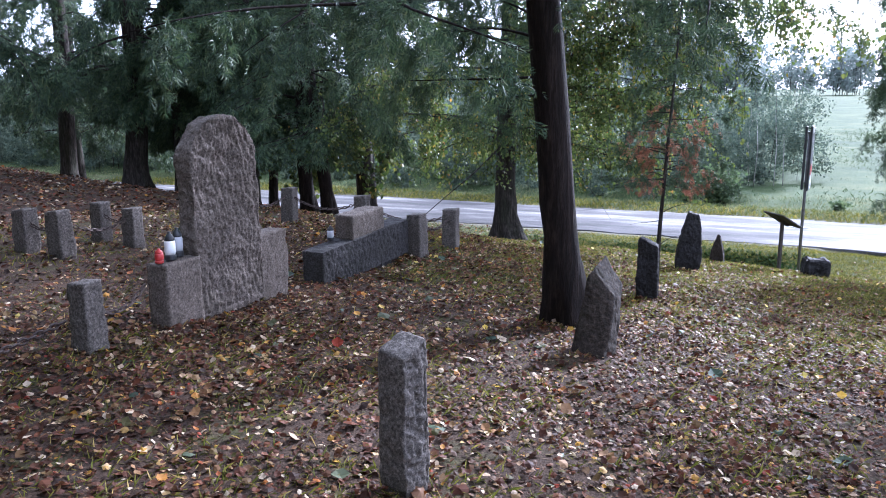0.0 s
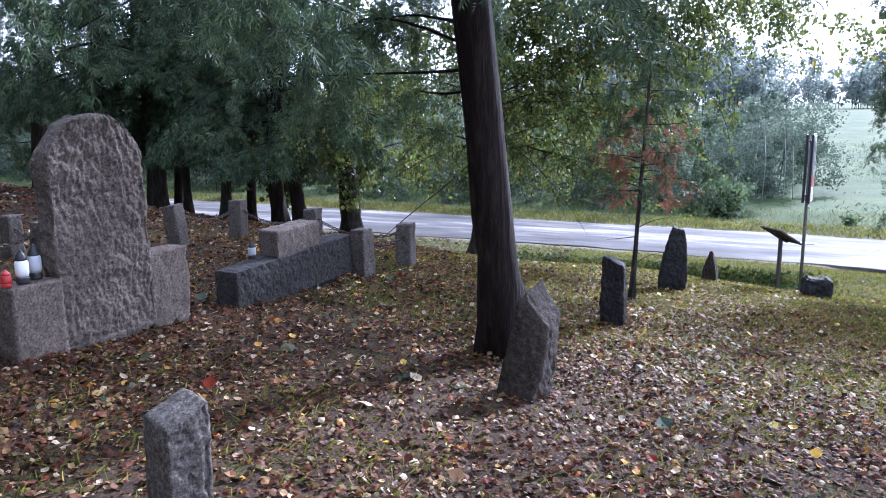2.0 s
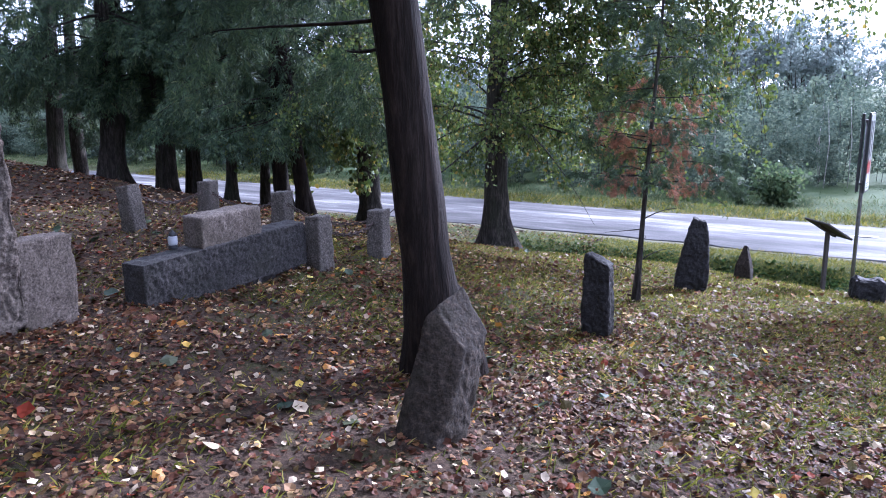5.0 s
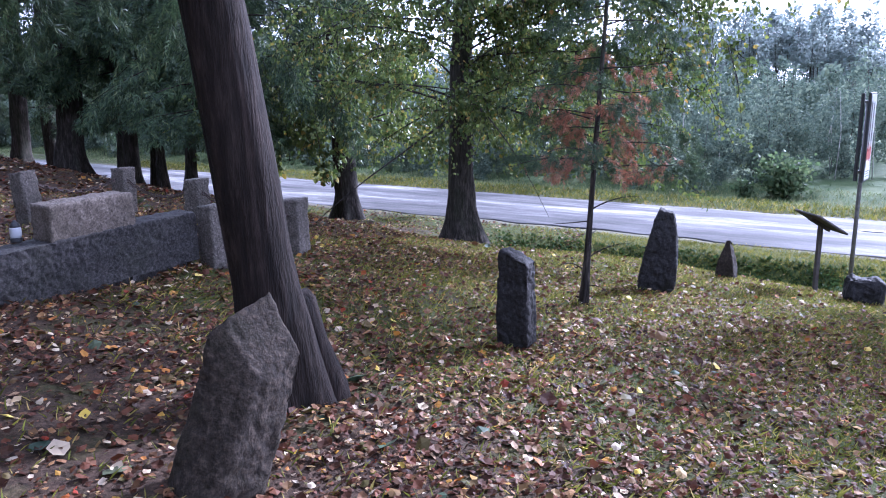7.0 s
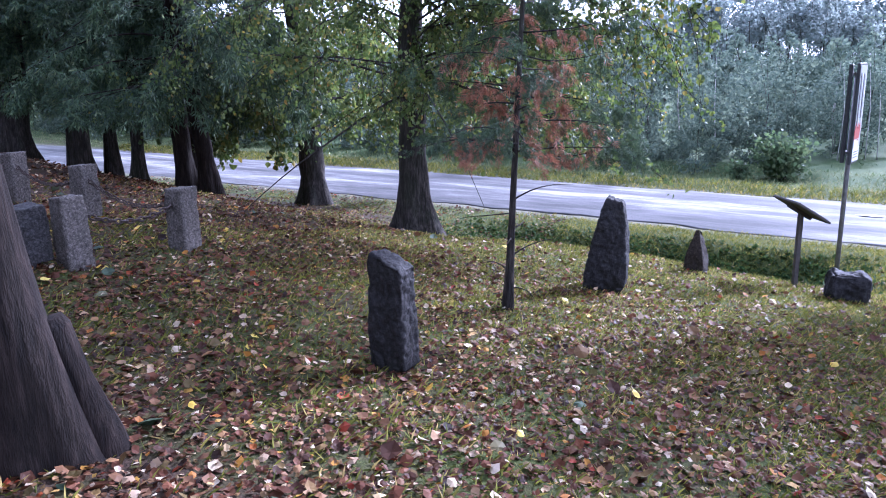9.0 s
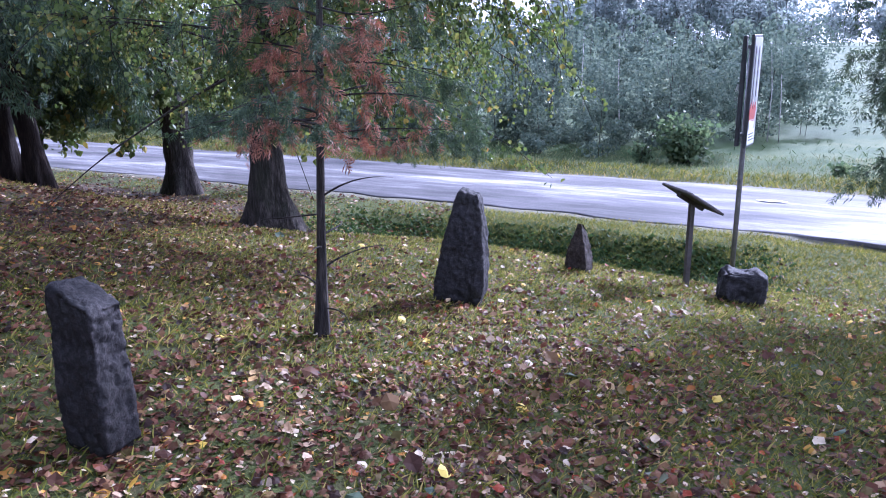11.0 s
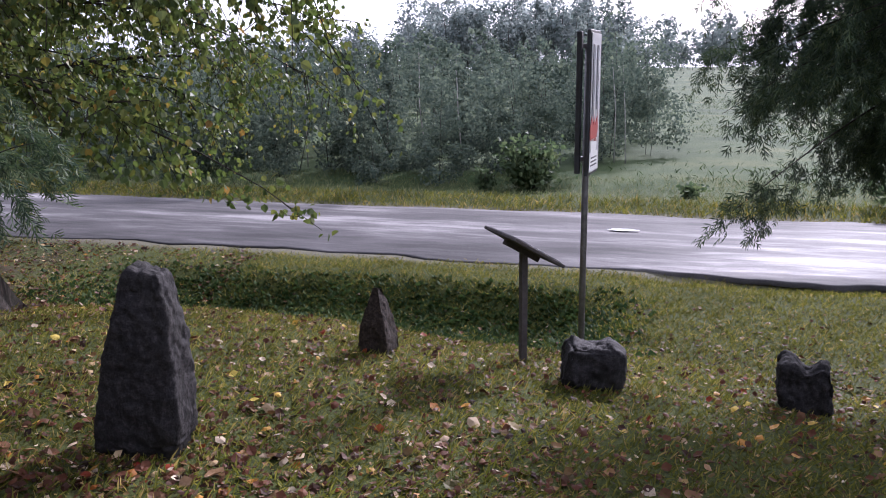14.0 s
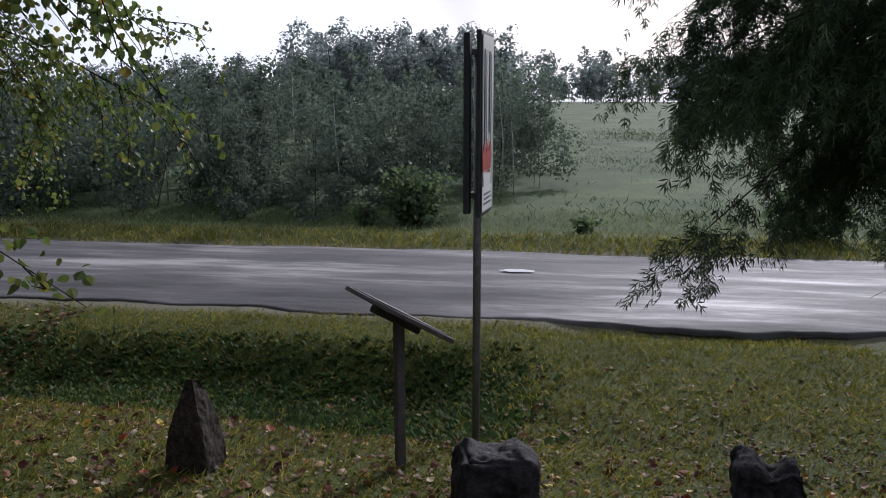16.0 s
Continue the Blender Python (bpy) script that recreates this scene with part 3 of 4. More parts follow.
hewn("boulder", (0.37, 0.31, 0.33), 0.014, STONE_BLACK, lump_form, 0.01, 0.04, 0.01, 0.34, 15,
     "squat grey boulder on the grass in front of a signpost", "boulder", "old stones", pose(0.47, 13.6, h(0.47, 13.6) - 0.02, 0, 2, 14))
hewn("boulder", (0.32, 0.26, 0.38), 0.014, STONE_BLACK, notch_form, 0.012, 0.04, 0.012, 0.12, 16,
     "small dark boulder with a notched top on the grass", "boulder", "old stones", pose(1.85, 13.88, h(1.85, 13.88) - 0.03, 0, -2, -8))


# ---- posts and chains ----
def post_form(p):
    p = p.copy()
    p[:, :2] *= 1.04 - 0.07 * p[:, 2:3]
    p[:, 2] += 0.03 * p[:, 0] * p[:, 2]
    return p


def chain_post(x, y, tall, wide, seed, lean=(0, 0), turn=0, mat=None, words="granite chain post with rough sides"):
    return hewn("stone_post", (wide, wide * 0.95, tall), 0.022, mat or GRANITE, post_form, 0.006, 0.006, 0.009, 0.03, seed, words, "stone post", "chain posts",
                pose(x, y, h(x, y) - 0.01, lean[0], lean[1], turn))


def slant_top(p):
    p = post_form(p)
    p[:, 2] += (0.10 * p[:, 1] - 0.06 * p[:, 0]) * np.clip(p[:, 2] * 4 - 3, 0, 1)
    return p


hewn("stone_post", (0.165, 0.15, 0.66), 0.0085, GRANITE, slant_top, 0.004, 0.006, 0.028, 0.02, 31,
     "rough granite chain post with a grooved side and flat top", "stone post", "chain posts", pose(-1.5, 2.84, 0.19, -2, -2, -17), pitted=(1.0, 0, 0), groove=0.22, fine=30.0)
POSTS = {"e": (-4.12, 3.4, 0.49), "a": (-7.2, 5.3, 0.46), "b": (-6.72, 5.33, 0.5), "c": (-7.2, 6.25, 0.47), "d": (-6.66, 6.2, 0.47),
         "q": (-6.6, 9.05, 0.54), "x": (-6.62, 8.0, 0.52), "f": (-5.35, 9.0, 0.5), "g": (-4.02, 8.04, 0.53), "i": (-4.0, 8.98, 0.53)}
for k, (key, (x, y, tall)) in enumerate(POSTS.items()):
    chain_post(x, y, tall, 0.165 if key in "cde" else 0.19, 40 + k, (random.uniform(-2, 2), -6 if key == "x" else random.uniform(-2, 2)), random.uniform(-8, 8))


def link_shape():
    v, f = [], []
    n, s = 10, 4
    for i in range(n):
        a = 2 * math.pi * i / n
        c = Vector((0.032 * math.cos(a), 0.017 * math.sin(a), 0))
        o = Vector((math.cos(a), math.sin(a), 0))
        for k in range(s):
            w = 2 * math.pi * k / s
            v.append(tuple(c + o * 0.008 * math.cos(w) + Vector((0, 0, 0.008 * math.sin(w)))))
        for k in range(s):
            f.append((i * s + k, ((i + 1) % n) * s + k, ((i + 1) % n) * s + (k + 1) % s, i * s + (k + 1) % s))
    me = bpy.data.meshes.new("link")
    me.from_pydata(v, [], f)
    me.materials.append(IRON)
    return me


LINK = link_shape()


def chain(a, b, sag):
    a, b = Vector(a), Vector(b)
    holder = tagged(new("chain"), "rusty iron chain sagging between granite posts", "chain", "post chains")
    holder.location = a
    length = (b - a).length * (1 + 2.6 * (sag / (b - a).length) ** 2)
    n = max(6, int(length / 0.052))
    for i in range(n):
        t = (i + 0.5) / n
        q = a.lerp(b, t) - Vector((0, 0, 4 * sag * t * (1 - t)))
        d = ((b - a) / (b - a).length - Vector((0, 0, 4 * sag * (1 - 2 * t) / (b - a).length))).normalized()
        ob = new("link", LINK)
        ob.parent = holder
        ob.matrix_basis = Matrix.Translation(q - a) @ d.to_track_quat("X", "Z").to_matrix().to_4x4() @ pose(0, 0, 0, 90 * (i % 2) + 20, 0, 0)


def post_top(key, drop=0.1):
    x, y, tall = POSTS[key]
    return (x, y, h(x, y) + tall - drop)


chain((-4.16, 3.26, post_top("e")[2] - 0.15), (-4.35, 0.9, 0.55), 0.13)
chain((-4.16, 3.47, post_top("e")[2] - 0.12), (-4.2, 3.98, 0.6), 0.1)
chain(post_top("a"), post_top("b"), 0.12)
chain(post_top("b"), post_top("d"), 0.14)
chain(post_top("c"), post_top("d"), 0.1)
chain(post_top("x"), post_top("q"), 0.14)
chain(post_top("q"), post_top("f"), 0.16)
chain(post_top("f"), post_top("i"), 0.16)
chain(post_top("i"), post_top("g"), 0.14)


# ---- grave candles ----
def lathe(profile, sides=20):
    v, f = [], []
    for r, z in profile:
        for s in range(sides):
            a = 2 * math.pi * s / sides
            v.append((r * math.cos(a), r * math.sin(a), z))
    for i in range(len(profile) - 1):
        for s in range(sides):
            f.append((i * sides + s, i * sides + (s + 1) % sides, (i + 1) * sides + (s + 1) % sides, (i + 1) * sides + s))
    f.append(tuple(range(sides))[::-1])
    f.append(tuple((len(profile) - 1) * sides + s for s in range(sides)))
    return v, f


def lantern(x, y, z, r, tall, glass, words, cap=BLACK):
    body = tagged(new("grave_lantern"), words, "grave candle", "candles on the memorial")
    body.location = (x, y, z)
    link_mesh("base", *lathe([(r * 0.9, 0), (r, 0.008), (r, tall * 0.16), (r * 0.86, tall * 0.2)]), cap, body, flat=True)
    link_mesh("glass", *lathe([(r * 0.86, tall * 0.2), (r * 0.97, tall * 0.3), (r * 0.97, tall * 0.6), (r * 0.8, tall * 0.68)]), glass, body)
    link_mesh("lid", *lathe([(r * 0.86, tall * 0.68), (r * 0.9, tall * 0.72), (r * 0.6, tall * 0.86), (r * 0.28, tall * 0.92), (r * 0.3, tall * 0.97), (r * 0.05, tall)]), cap, body)
    return body


lantern(-4.2, 4.135, 0.722, 0.033, 0.11, RED, "small red glass grave candle on a granite block", RED)
lantern(-4.2, 4.25, 0.722, 0.042, 0.22, WHITE, "white grave lantern with a black lid on granite")
lantern(-4.24, 4.37, 0.722, 0.042, 0.23, BOARD_FACE, "grey glass grave lantern with a black lid on granite")
lantern(-4.28, 6.56, 0.452, 0.038, 0.15, BOARD_FACE, "small grey grave lantern on the long granite slab")


# ---- signs ----
def bar(name, size, material, parent, at, label="", bevel=0.004, turn=(0, 0, 0)):
    bm = bmesh.new()
    bmesh.ops.create_cube(bm, size=1.0)
    bmesh.ops.scale(bm, vec=size, verts=bm.verts)
    bmesh.ops.bevel(bm, geom=list(bm.edges), offset=min(bevel, min(size) * 0.3), segments=2, affect="EDGES", profile=0.5)
    ob = part(name, bm, material, parent, label)
    ob.matrix_basis = pose(*at, *turn)
    return ob


def info_sign(x, y):
    z = h(x, y)
    s = tagged(new("sign_post"), "tall narrow information board on a steel pole", "sign")
    s.matrix_world = pose(x, y, z, 0, 0, -6)
    v, f = tube([(0, 0, -0.25), (0, 0, 1.2), (0, 0, 2.6)], [0.027] * 3, 12)
    link_mesh("pole", v, f, POST_METAL, s)
    top, low = 1.30 - z, 0.17 - z
    mid, tall = (top + low) / 2, top - low
    panel = bar("board", (0.03, 0.38, tall), BOARD_BACK, s, (0.042, 0, mid), "dark-backed board", 0.006)
    bar("face", (0.006, 0.34, tall - 0.05), BOARD_FACE, panel, (0.021, 0, 0), "pale grey printed face", 0.001)
    bar("rear_rail", (0.04, 0.06, tall - 0.02), BOARD_BACK, s, (-0.047, -0.1, mid), "", 0.006)
    for k, (yy, zz, ll) in enumerate([(-0.12, 0.18, 0.55), (-0.05, 0.14, 0.62), (0.03, 0.2, 0.5), (0.1, 0.16, 0.58)]):
        bar("text_column", (0.003, 0.022, ll), WHITE if k % 2 else INK, panel, (0.0265, yy, zz), "", 0.001)
    bar("bottom_plate", (0.004, 0.3, 0.15), WHITE, panel, (0.0265, -0.04, -tall / 2 + 0.11), "white plate with lines of small print", 0.001)
    for k in range(3):
        bar("print_line", (0.002, 0.22, 0.012), INK, panel, (0.0295, -0.04, -tall / 2 + 0.14 - 0.03 * k), "", 0.0005)
    flame = [(-0.15, -0.08), (0.08, -0.1), (0.13, 0.02), (0.1, 0.1), (0.04, 0.03), (0.0, 0.12), (-0.05, 0.03), (-0.1, 0.11), (-0.16, 0.02)]
    emblem = [(-0.14, 0.05), (-0.12, -0.05), (-0.04, -0.1), (0.04, -0.09), (0.1, 0.0), (0.1, 0.05)]
    for nm, shape, mat, zc in (("red_mark", flame, RED, -tall / 2 + 0.36), ("pale_mark", emblem, WHITE, -tall / 2 + 0.24)):
        bm = bmesh.new()
        face = bm.faces.new([bm.verts.new((0.0, a, b)) for a, b in shape])
        out = bmesh.ops.extrude_face_region(bm, geom=[face])
        bmesh.ops.translate(bm, vec=(0.004, 0, 0), verts=[g for g in out["geom"] if isinstance(g, bmesh.types.BMVert)])
        ob = part(nm, bm, mat, panel)
        ob.matrix_basis = pose(0.0245, -0.03, zc)
    for zz in (low + 0.12, top - 0.12):
        bar("clamp", (0.09, 0.07, 0.035), POST_METAL, s, (0, 0, zz), "", 0.004)
    return s


info_sign(0.25, 15.0)


def reading_stand(x, y):
    z = h(x, y)
    s = tagged(new("reading_stand"), "dark wooden reading board tilted on one post", "sign")
    s.matrix_world = pose(x, y, z, 0, 0, 38)
    bar("post", (0.05, 0.05, 1.07), WOOD_DARK, s, (0, 0, 0.325), "", 0.006)
    plate = bar("tilted_board", (0.45, 0.52, 0.026), WOOD_DARK, s, (0.0, 0, 0.885), "", 0.006, (0, 31, 0))
    bar("panel", (0.39, 0.46, 0.006), BOARD_BACK, plate, (0, 0, 0.017), "weathered information panel", 0.001)
    bar("batten", (0.3, 0.07, 0.04), WOOD_DARK, plate, (0.0, 0, -0.034), "", 0.004)
    return s


reading_stand(-0.07, 14.0)


# ---- trees ----
def limb_line(start, azimuth, length, rise, droop, n=7, sway=0.05, rng=None):
    d = np.array([math.cos(azimuth), math.sin(azimuth), 0.0])
    side = np.array([-d[1], d[0], 0.0])
    out = []
    w = rng.normal(size=2) * sway if rng is not None else (0, 0)
    for i in range(n):
        t = i / (n - 1)
        out.append(np.array(start) + d * length * t + side * length * w[0] * math.sin(3 * t) + np.array([0, 0, length * (rise * t - droop * t * t + 0.3 * w[1] * math.sin(4 * t))]))
    return np.array(out)


def along_line(line, t):
    k = t * (len(line) - 1)
    i = np.minimum(k.astype(int), len(line) - 2)
    f = (k - i)[:, None]
    return line[i] * (1 - f) + line[i + 1] * f, line[i + 1] - line[i]


def flared(r_extra, lobes, seed, turns):
    def f(i, w):
        k = max(0.0, 1 - i / turns)
        return 1 + r_extra * k ** 2 * (1 + 0.7 * math.sin(lobes * w + seed) + 0.25 * math.sin((2 * lobes - 3) * w + 2.0 * seed))
    return f


def trunk_line(base, tall, lean, bend, n, rng):
    zs = np.concatenate([np.linspace(-0.2, 0.8, 6), np.linspace(1.1, tall, n - 6)])
    ph = rng.uniform(0, 6)
    return np.array([(base[0] + lean[0] * z + bend * (math.sin(z * 0.9 + ph) - math.sin(ph)), base[1] + lean[1] * z + bend * (math.cos(z * 0.8 + ph) - math.cos(ph)), base[2] + z) for z in zs]), zs


def tree(name, x, y, tall, r, words, category, lean=(0, 0), bend=0.03, bark=BARK, leaf=THUJA, kind="thuja", first=1.2, limbs=24, reach=1.6, sprays=260, size=0.2,
         seed=1, azimuths=None, droop=0.35, rise=0.15, top_share=0.45, flare=0.7, z=None, inner=0.15, strand=0.42, dead=0, template=SPRAY, extra=(), branchlets=9, branchlet=0.5, clear=0.15, strands=9):
    rng = np.random.default_rng(seed)
    base = (x, y, h(x, y) if z is None else z)
    holder = tagged(new(name), words, category, "trees")
    line, zs = trunk_line(base, tall, lean, bend, 18, rng)
    radii = [r * (1 - 0.85 * max(0, q) / tall) ** 0.8 for q in zs]
    v, f = tube(line, radii, 20, r * 0.13, seed, True, flared(flare, 5, seed, 5))
    link_mesh("trunk", v, f, bark, holder)
    cs, al, ac, sz = [], [], [], []
    twigs = []
    for k in range(limbs + len(extra)):
        u = (k + rng.uniform(0, 1)) / limbs
        chosen = extra[k - limbs] if k >= limbs else None
        if chosen:
            u = 0.1
        hz = first + (tall * 0.95 - first) * u ** 1.5
        p0 = np.array([np.interp(hz, zs, line[:, c]) for c in range(3)])
        az = rng.uniform(0, 2 * math.pi) if azimuths is None else rng.uniform(*azimuths)
        L = reach * (1 - u * (1 - top_share)) * rng.uniform(0.65, 1.1)
        if chosen:
            p0 = np.array([np.interp(chosen[0], zs, line[:, c]) for c in range(3)])
            az, L = chosen[1], chosen[2]
        bent = (0.4, 0.36) if chosen else (rise, droop)
        pts = limb_line(p0, az, L, bent[0] * rng.uniform(0.3, 1.6), bent[1] * rng.uniform(0.6, 1.4), 12, 0.16, rng)
        lr = max(0.007, r * (0.15 if kind == 'thuja' else 0.1) * (0.55 if chosen else 1 - 0.6 * u))
        v, f = tube(pts, [lr * (1 - 0.9 * i / 11) for i in range(12)], 6, lr * 0.3, seed + k)
        link_mesh("limb", v, f, bark, holder)
        n = int(sprays * L / reach * (1.25 if chosen else 1))
        t = rng.uniform(inner, 1.0, n)
        c, d = along_line(pts, t)
        if kind == "thuja":
            nb = max(3, int(L * branchlets))
            bt = rng.uniform(inner, 1.0, nb) ** 0.8
            bc, bd = along_line(pts, bt)
            side = np.cross(bd / np.linalg.norm(bd, axis=1)[:, None], np.array([0, 0, 1.0])) * rng.choice([-1, 1], nb)[:, None]
            bv = side * rng.uniform(0.3, 1.0, nb)[:, None] + bd / np.linalg.norm(bd, axis=1)[:, None] * 0.6 + rng.normal(size=(nb, 3)) * 0.2 - np.array([0, 0, 1]) * rng.uniform(0.1, 1.0, nb)[:, None]
            bv = bv / np.linalg.norm(bv, axis=1)[:, None] * (branchlet * rng.uniform(0.5, 1.2, nb) * (1.15 - 0.55 * bt))[:, None]
            which = rng.integers(0, nb, n)
            g = rng.uniform(0.1, 1.0, n)[:, None]
            c = bc[which] + bv[which] * g - np.array([0, 0, 0.35]) * branchlet * g ** 2 + rng.normal(size=(n, 3)) * 0.07 * branchlet
            t = bt[which]
            a = bv[which] / branchlet + rng.normal(size=(n, 3)) * 0.33 - np.array([0, 0, 0.55])
        else:
            nb = max(5, int(L * strands))
            s0, sd = along_line(pts, rng.uniform(inner, 1.0, nb))
            e = rng.normal(size=(nb, 3)) * np.array([0.2, 0.2, 0.1]) + 0.25 * sd / np.linalg.norm(sd, axis=1)[:, None] - np.array([0, 0, 1]) * (rng.uniform(0.2, 1.25, nb) ** 1.3 * (strand + 0.2))[:, None]
            bow = rng.normal(size=(nb, 3)) * 0.07 + np.array([0, 0, 0.06])
            tips = s0 + e
            for q in np.nonzero(tips[:, 2] > height(tips[:, 0], tips[:, 1]) + clear)[0]:
                twigs.append(tube([s0[q], s0[q] + e[q] * 0.5 + bow[q], s0[q] + e[q]], [0.006, 0.004, 0.0018], 4))
            which, g = rng.integers(0, nb, n), rng.uniform(0.08, 1.04, (n, 1))
            c = s0[which] + e[which] * g + bow[which] * 4 * g * (1 - g) + rng.normal(size=(n, 3)) * 0.75 * size
            a = rng.normal(size=(n, 3)) * 0.5 - np.array([0, 0, 0.8])
        if dead and u < dead:
            brown = (rng.uniform(0, 1, n) < 1.1 - t / 0.6) & (c[:, 2] > base[2] + clear)
            v, f = blades(*SPRAY, c[brown], a[brown], rand_dirs(rng, int(brown.sum())), 1.5 * size * rng.uniform(0.6, 1.2, int(brown.sum())))
            tagged(link_mesh("dead_spray", v, f, DEAD_NEEDLE, holder, "rusty dead foliage", True), kind="stuff")
            c, a, n = c[~brown], a[~brown], int((~brown).sum())
        cs.append(c), al.append(a), ac.append(rand_dirs(rng, n)), sz.append(size * rng.uniform(0.55, 1.25, n))
    c, a, b, s = np.concatenate(cs), np.concatenate(al), np.concatenate(ac), np.concatenate(sz)
    keep = c[:, 2] > height(c[:, 0], c[:, 1]) + clear + 0.2 * vnoise(c, 1.5, 5)
    c, a, b, s = c[keep], a[keep], b[keep], s[keep]
    if kind == "thuja":
        v, f = blades(*template, c, a, b, s)
    else:
        v, f = blades(*ROUND_LEAF, c, a, b, s)
    if twigs:
        tagged(link_mesh("twig", *joined(twigs), bark, holder), kind="stuff")
    crown = link_mesh("crown", v, f, leaf, holder, flat=True)
    tagged(crown, kind="stuff")
    return holder


THUJA_WORDS = "dark evergreen thuja tree with drooping sprays and bare lower trunk"
LEAN_TREE = tree("thuja_tree", -1.75, 6.45, 8.5, 0.17, "leaning evergreen tree with reddish bark beside a stone", "tree", (-0.06, -0.10), 0.02, BARK_RED, first=2.75, limbs=46, reach=3.1, sprays=720, size=0.09, clear=1.45, branchlets=7, branchlet=0.5, seed=3, droop=0.28, flare=0.55, top_share=0.7, extra=[(2.0 + 0.14 * k, 2.45 + 0.16 * ((k * 5) % 9), 1.1 + 0.12 * ((k * 3) % 8)) for k in range(11)])
stub = link_mesh("broken_stub", *tube([(-1.58, 6.64, -0.3), (-1.6, 6.62, -0.05), (-1.645, 6.57, 0.2), (-1.68, 6.535, 0.42), (-1.69, 6.53, 0.46)], [0.12, 0.085, 0.066, 0.06, 0.04], 14, 0.02, 9), BARK_RED, LEAN_TREE)
LEFT_TREES = [(-13.5, 12.8, 12, 0.26, 1.9, 2.4), (-13.0, 13.6, 8, 0.11, 1.6, 1.5), (-12.9, 14.3, 8, 0.1, 1.5, 1.5), (-12.8, 13.7, 11, 0.16, 1.7, 2.0), (-12.4, 14.1, 8, 0.1, 1.5, 1.6),
              (-10.6, 13.3, 8, 0.11, 1.7, 1.8), (-15.5, 10.5, 12, 0.2, 1.5, 2.4), (-16.5, 13.5, 12, 0.2, 1.5, 2.4), (-19.0, 11.5, 12, 0.2, 1.2, 2.6), (-11.6, 15.3, 8, 0.12, 1.6, 2.0), (-18.5, 15.5, 9, 0.2, 1.3, 2.6)]
for k, (x, y, tall, r, first, reach) in enumerate(LEFT_TREES):
    tree("thuja_tree", x, y, tall, r, THUJA_WORDS, "tree", (random.uniform(-0.04, 0.05), 0.0), 0.05, BARK, first=first + 0.7, limbs=34, reach=reach, sprays=560, size=0.17, branchlets=8, branchlet=0.75, clear=1.3, template=SPRAY_FAR, seed=50 + k, droop=0.5)
tree("thuja_tree", -9.05, 13.1, 11, 0.15, THUJA_WORDS, "tree", (0.03, 0), 0.09, BARK_RED, first=2.0, limbs=44, reach=2.6, sprays=620, size=0.15, template=SPRAY_FAR, branchlets=9, branchlet=0.7, clear=0.9, seed=70, droop=0.5)
tree("thuja_tree", -8.6, 13.2, 11, 0.14, THUJA_WORDS, "tree", (-0.05, 0), 0.09, BARK_RED, first=2.0, limbs=44, reach=2.6, sprays=620, size=0.15, template=SPRAY_FAR, branchlets=9, branchlet=0.7, clear=0.9, seed=71, droop=0.5)
tree("linden_tree", -9.9, 17.0, 10.5, 0.26, "old leafy tree with a thick mossy trunk by the road", "tree", (-0.08, 0), 0.04, BARK, LINDEN, "leafy", first=1.9, limbs=48, reach=3.8, sprays=700, size=0.1, seed=72, droop=0.5, rise=0.35, inner=0.3, strand=0.25, clear=0.75)
tree("linden_tree", -4.85, 13.5, 9, 0.21, "tall leafy tree with hanging branches over the grass", "tree", (0.0, 0), 0.03, BARK, LINDEN, "leafy", first=1.8, limbs=60, reach=4.2, sprays=1150, size=0.05, seed=73, droop=0.62, rise=0.45, flare=1.1, inner=0.07, strand=0.34, clear=0.98, strands=11, extra=[(2.1 + 0.105 * k, -0.42 + 0.05 * ((k * 7) % 13), 2.4 + 0.085 * k + 0.06 * ((k * 5) % 13)) for k in range(32)])
tree("thuja_sapling", -1.5, 9.9, 4.2, 0.027, "slender young conifer with partly dead rusty-brown branches", "tree", (0.035, 0.0), 0.015, BARK, first=1.2, limbs=52, reach=0.95, sprays=360, size=0.05, branchlets=14, branchlet=0.2, clear=1.1, seed=80, droop=0.12, rise=0.12, flare=0.9, dead=0.5, extra=[(0.18, -0.4, 0.3), (0.3, 2.8, 0.35), (0.42, 0.6, 0.42), (0.55, -1.2, 0.35), (0.62, 1.9, 0.4), (0.75, 3.6, 0.4), (0.85, 0.1, 0.45)])
tree("thuja_tree", 4.95, 14.5, 5.4, 0.16, "dense dark evergreen tree with hanging sprays by the road", "tree", (0, 0), 0.03, BARK, first=2.3, limbs=20, reach=3.7, sprays=1400, size=0.09, template=SPRAY_MID, seed=90, droop=0.3, rise=0.25, azimuths=(2.2, 3.5), top_share=0.45, branchlets=11, branchlet=0.5, inner=0.06, clear=1.15, extra=[(1.45 + 0.036 * k, 2.3 + 0.085 * ((k * 7) % 13), min(3.75, 1.75 + 0.036 * k + 0.05 * ((k * 5) % 7))) for k in range(70)])
tree("linden_tree", 4.9, 10.5, 6, 0.16, "leafy tree with a long branch reaching over the grass", "tree", (0, 0), 0.03, BARK, LINDEN, "leafy", first=3.0, limbs=9, reach=4.6, sprays=420, size=0.075, seed=95, droop=0.1, rise=0.12, azimuths=(2.95, 3.6), inner=0.3, strand=0.2, top_share=0.9)
# The next two trees stay out of view, added only to cast shade.
tree("linden_tree", -3.0, -3.0, 9, 0.22, "unseen leafy tree added to shade the graves", "tree", (0, 0), 0.03, BARK, LINDEN, "leafy", first=3.8, limbs=40, reach=4.6, sprays=640, size=0.12, seed=97, droop=0.1, rise=0.2, inner=0.2, strand=0.2, top_share=0.9)
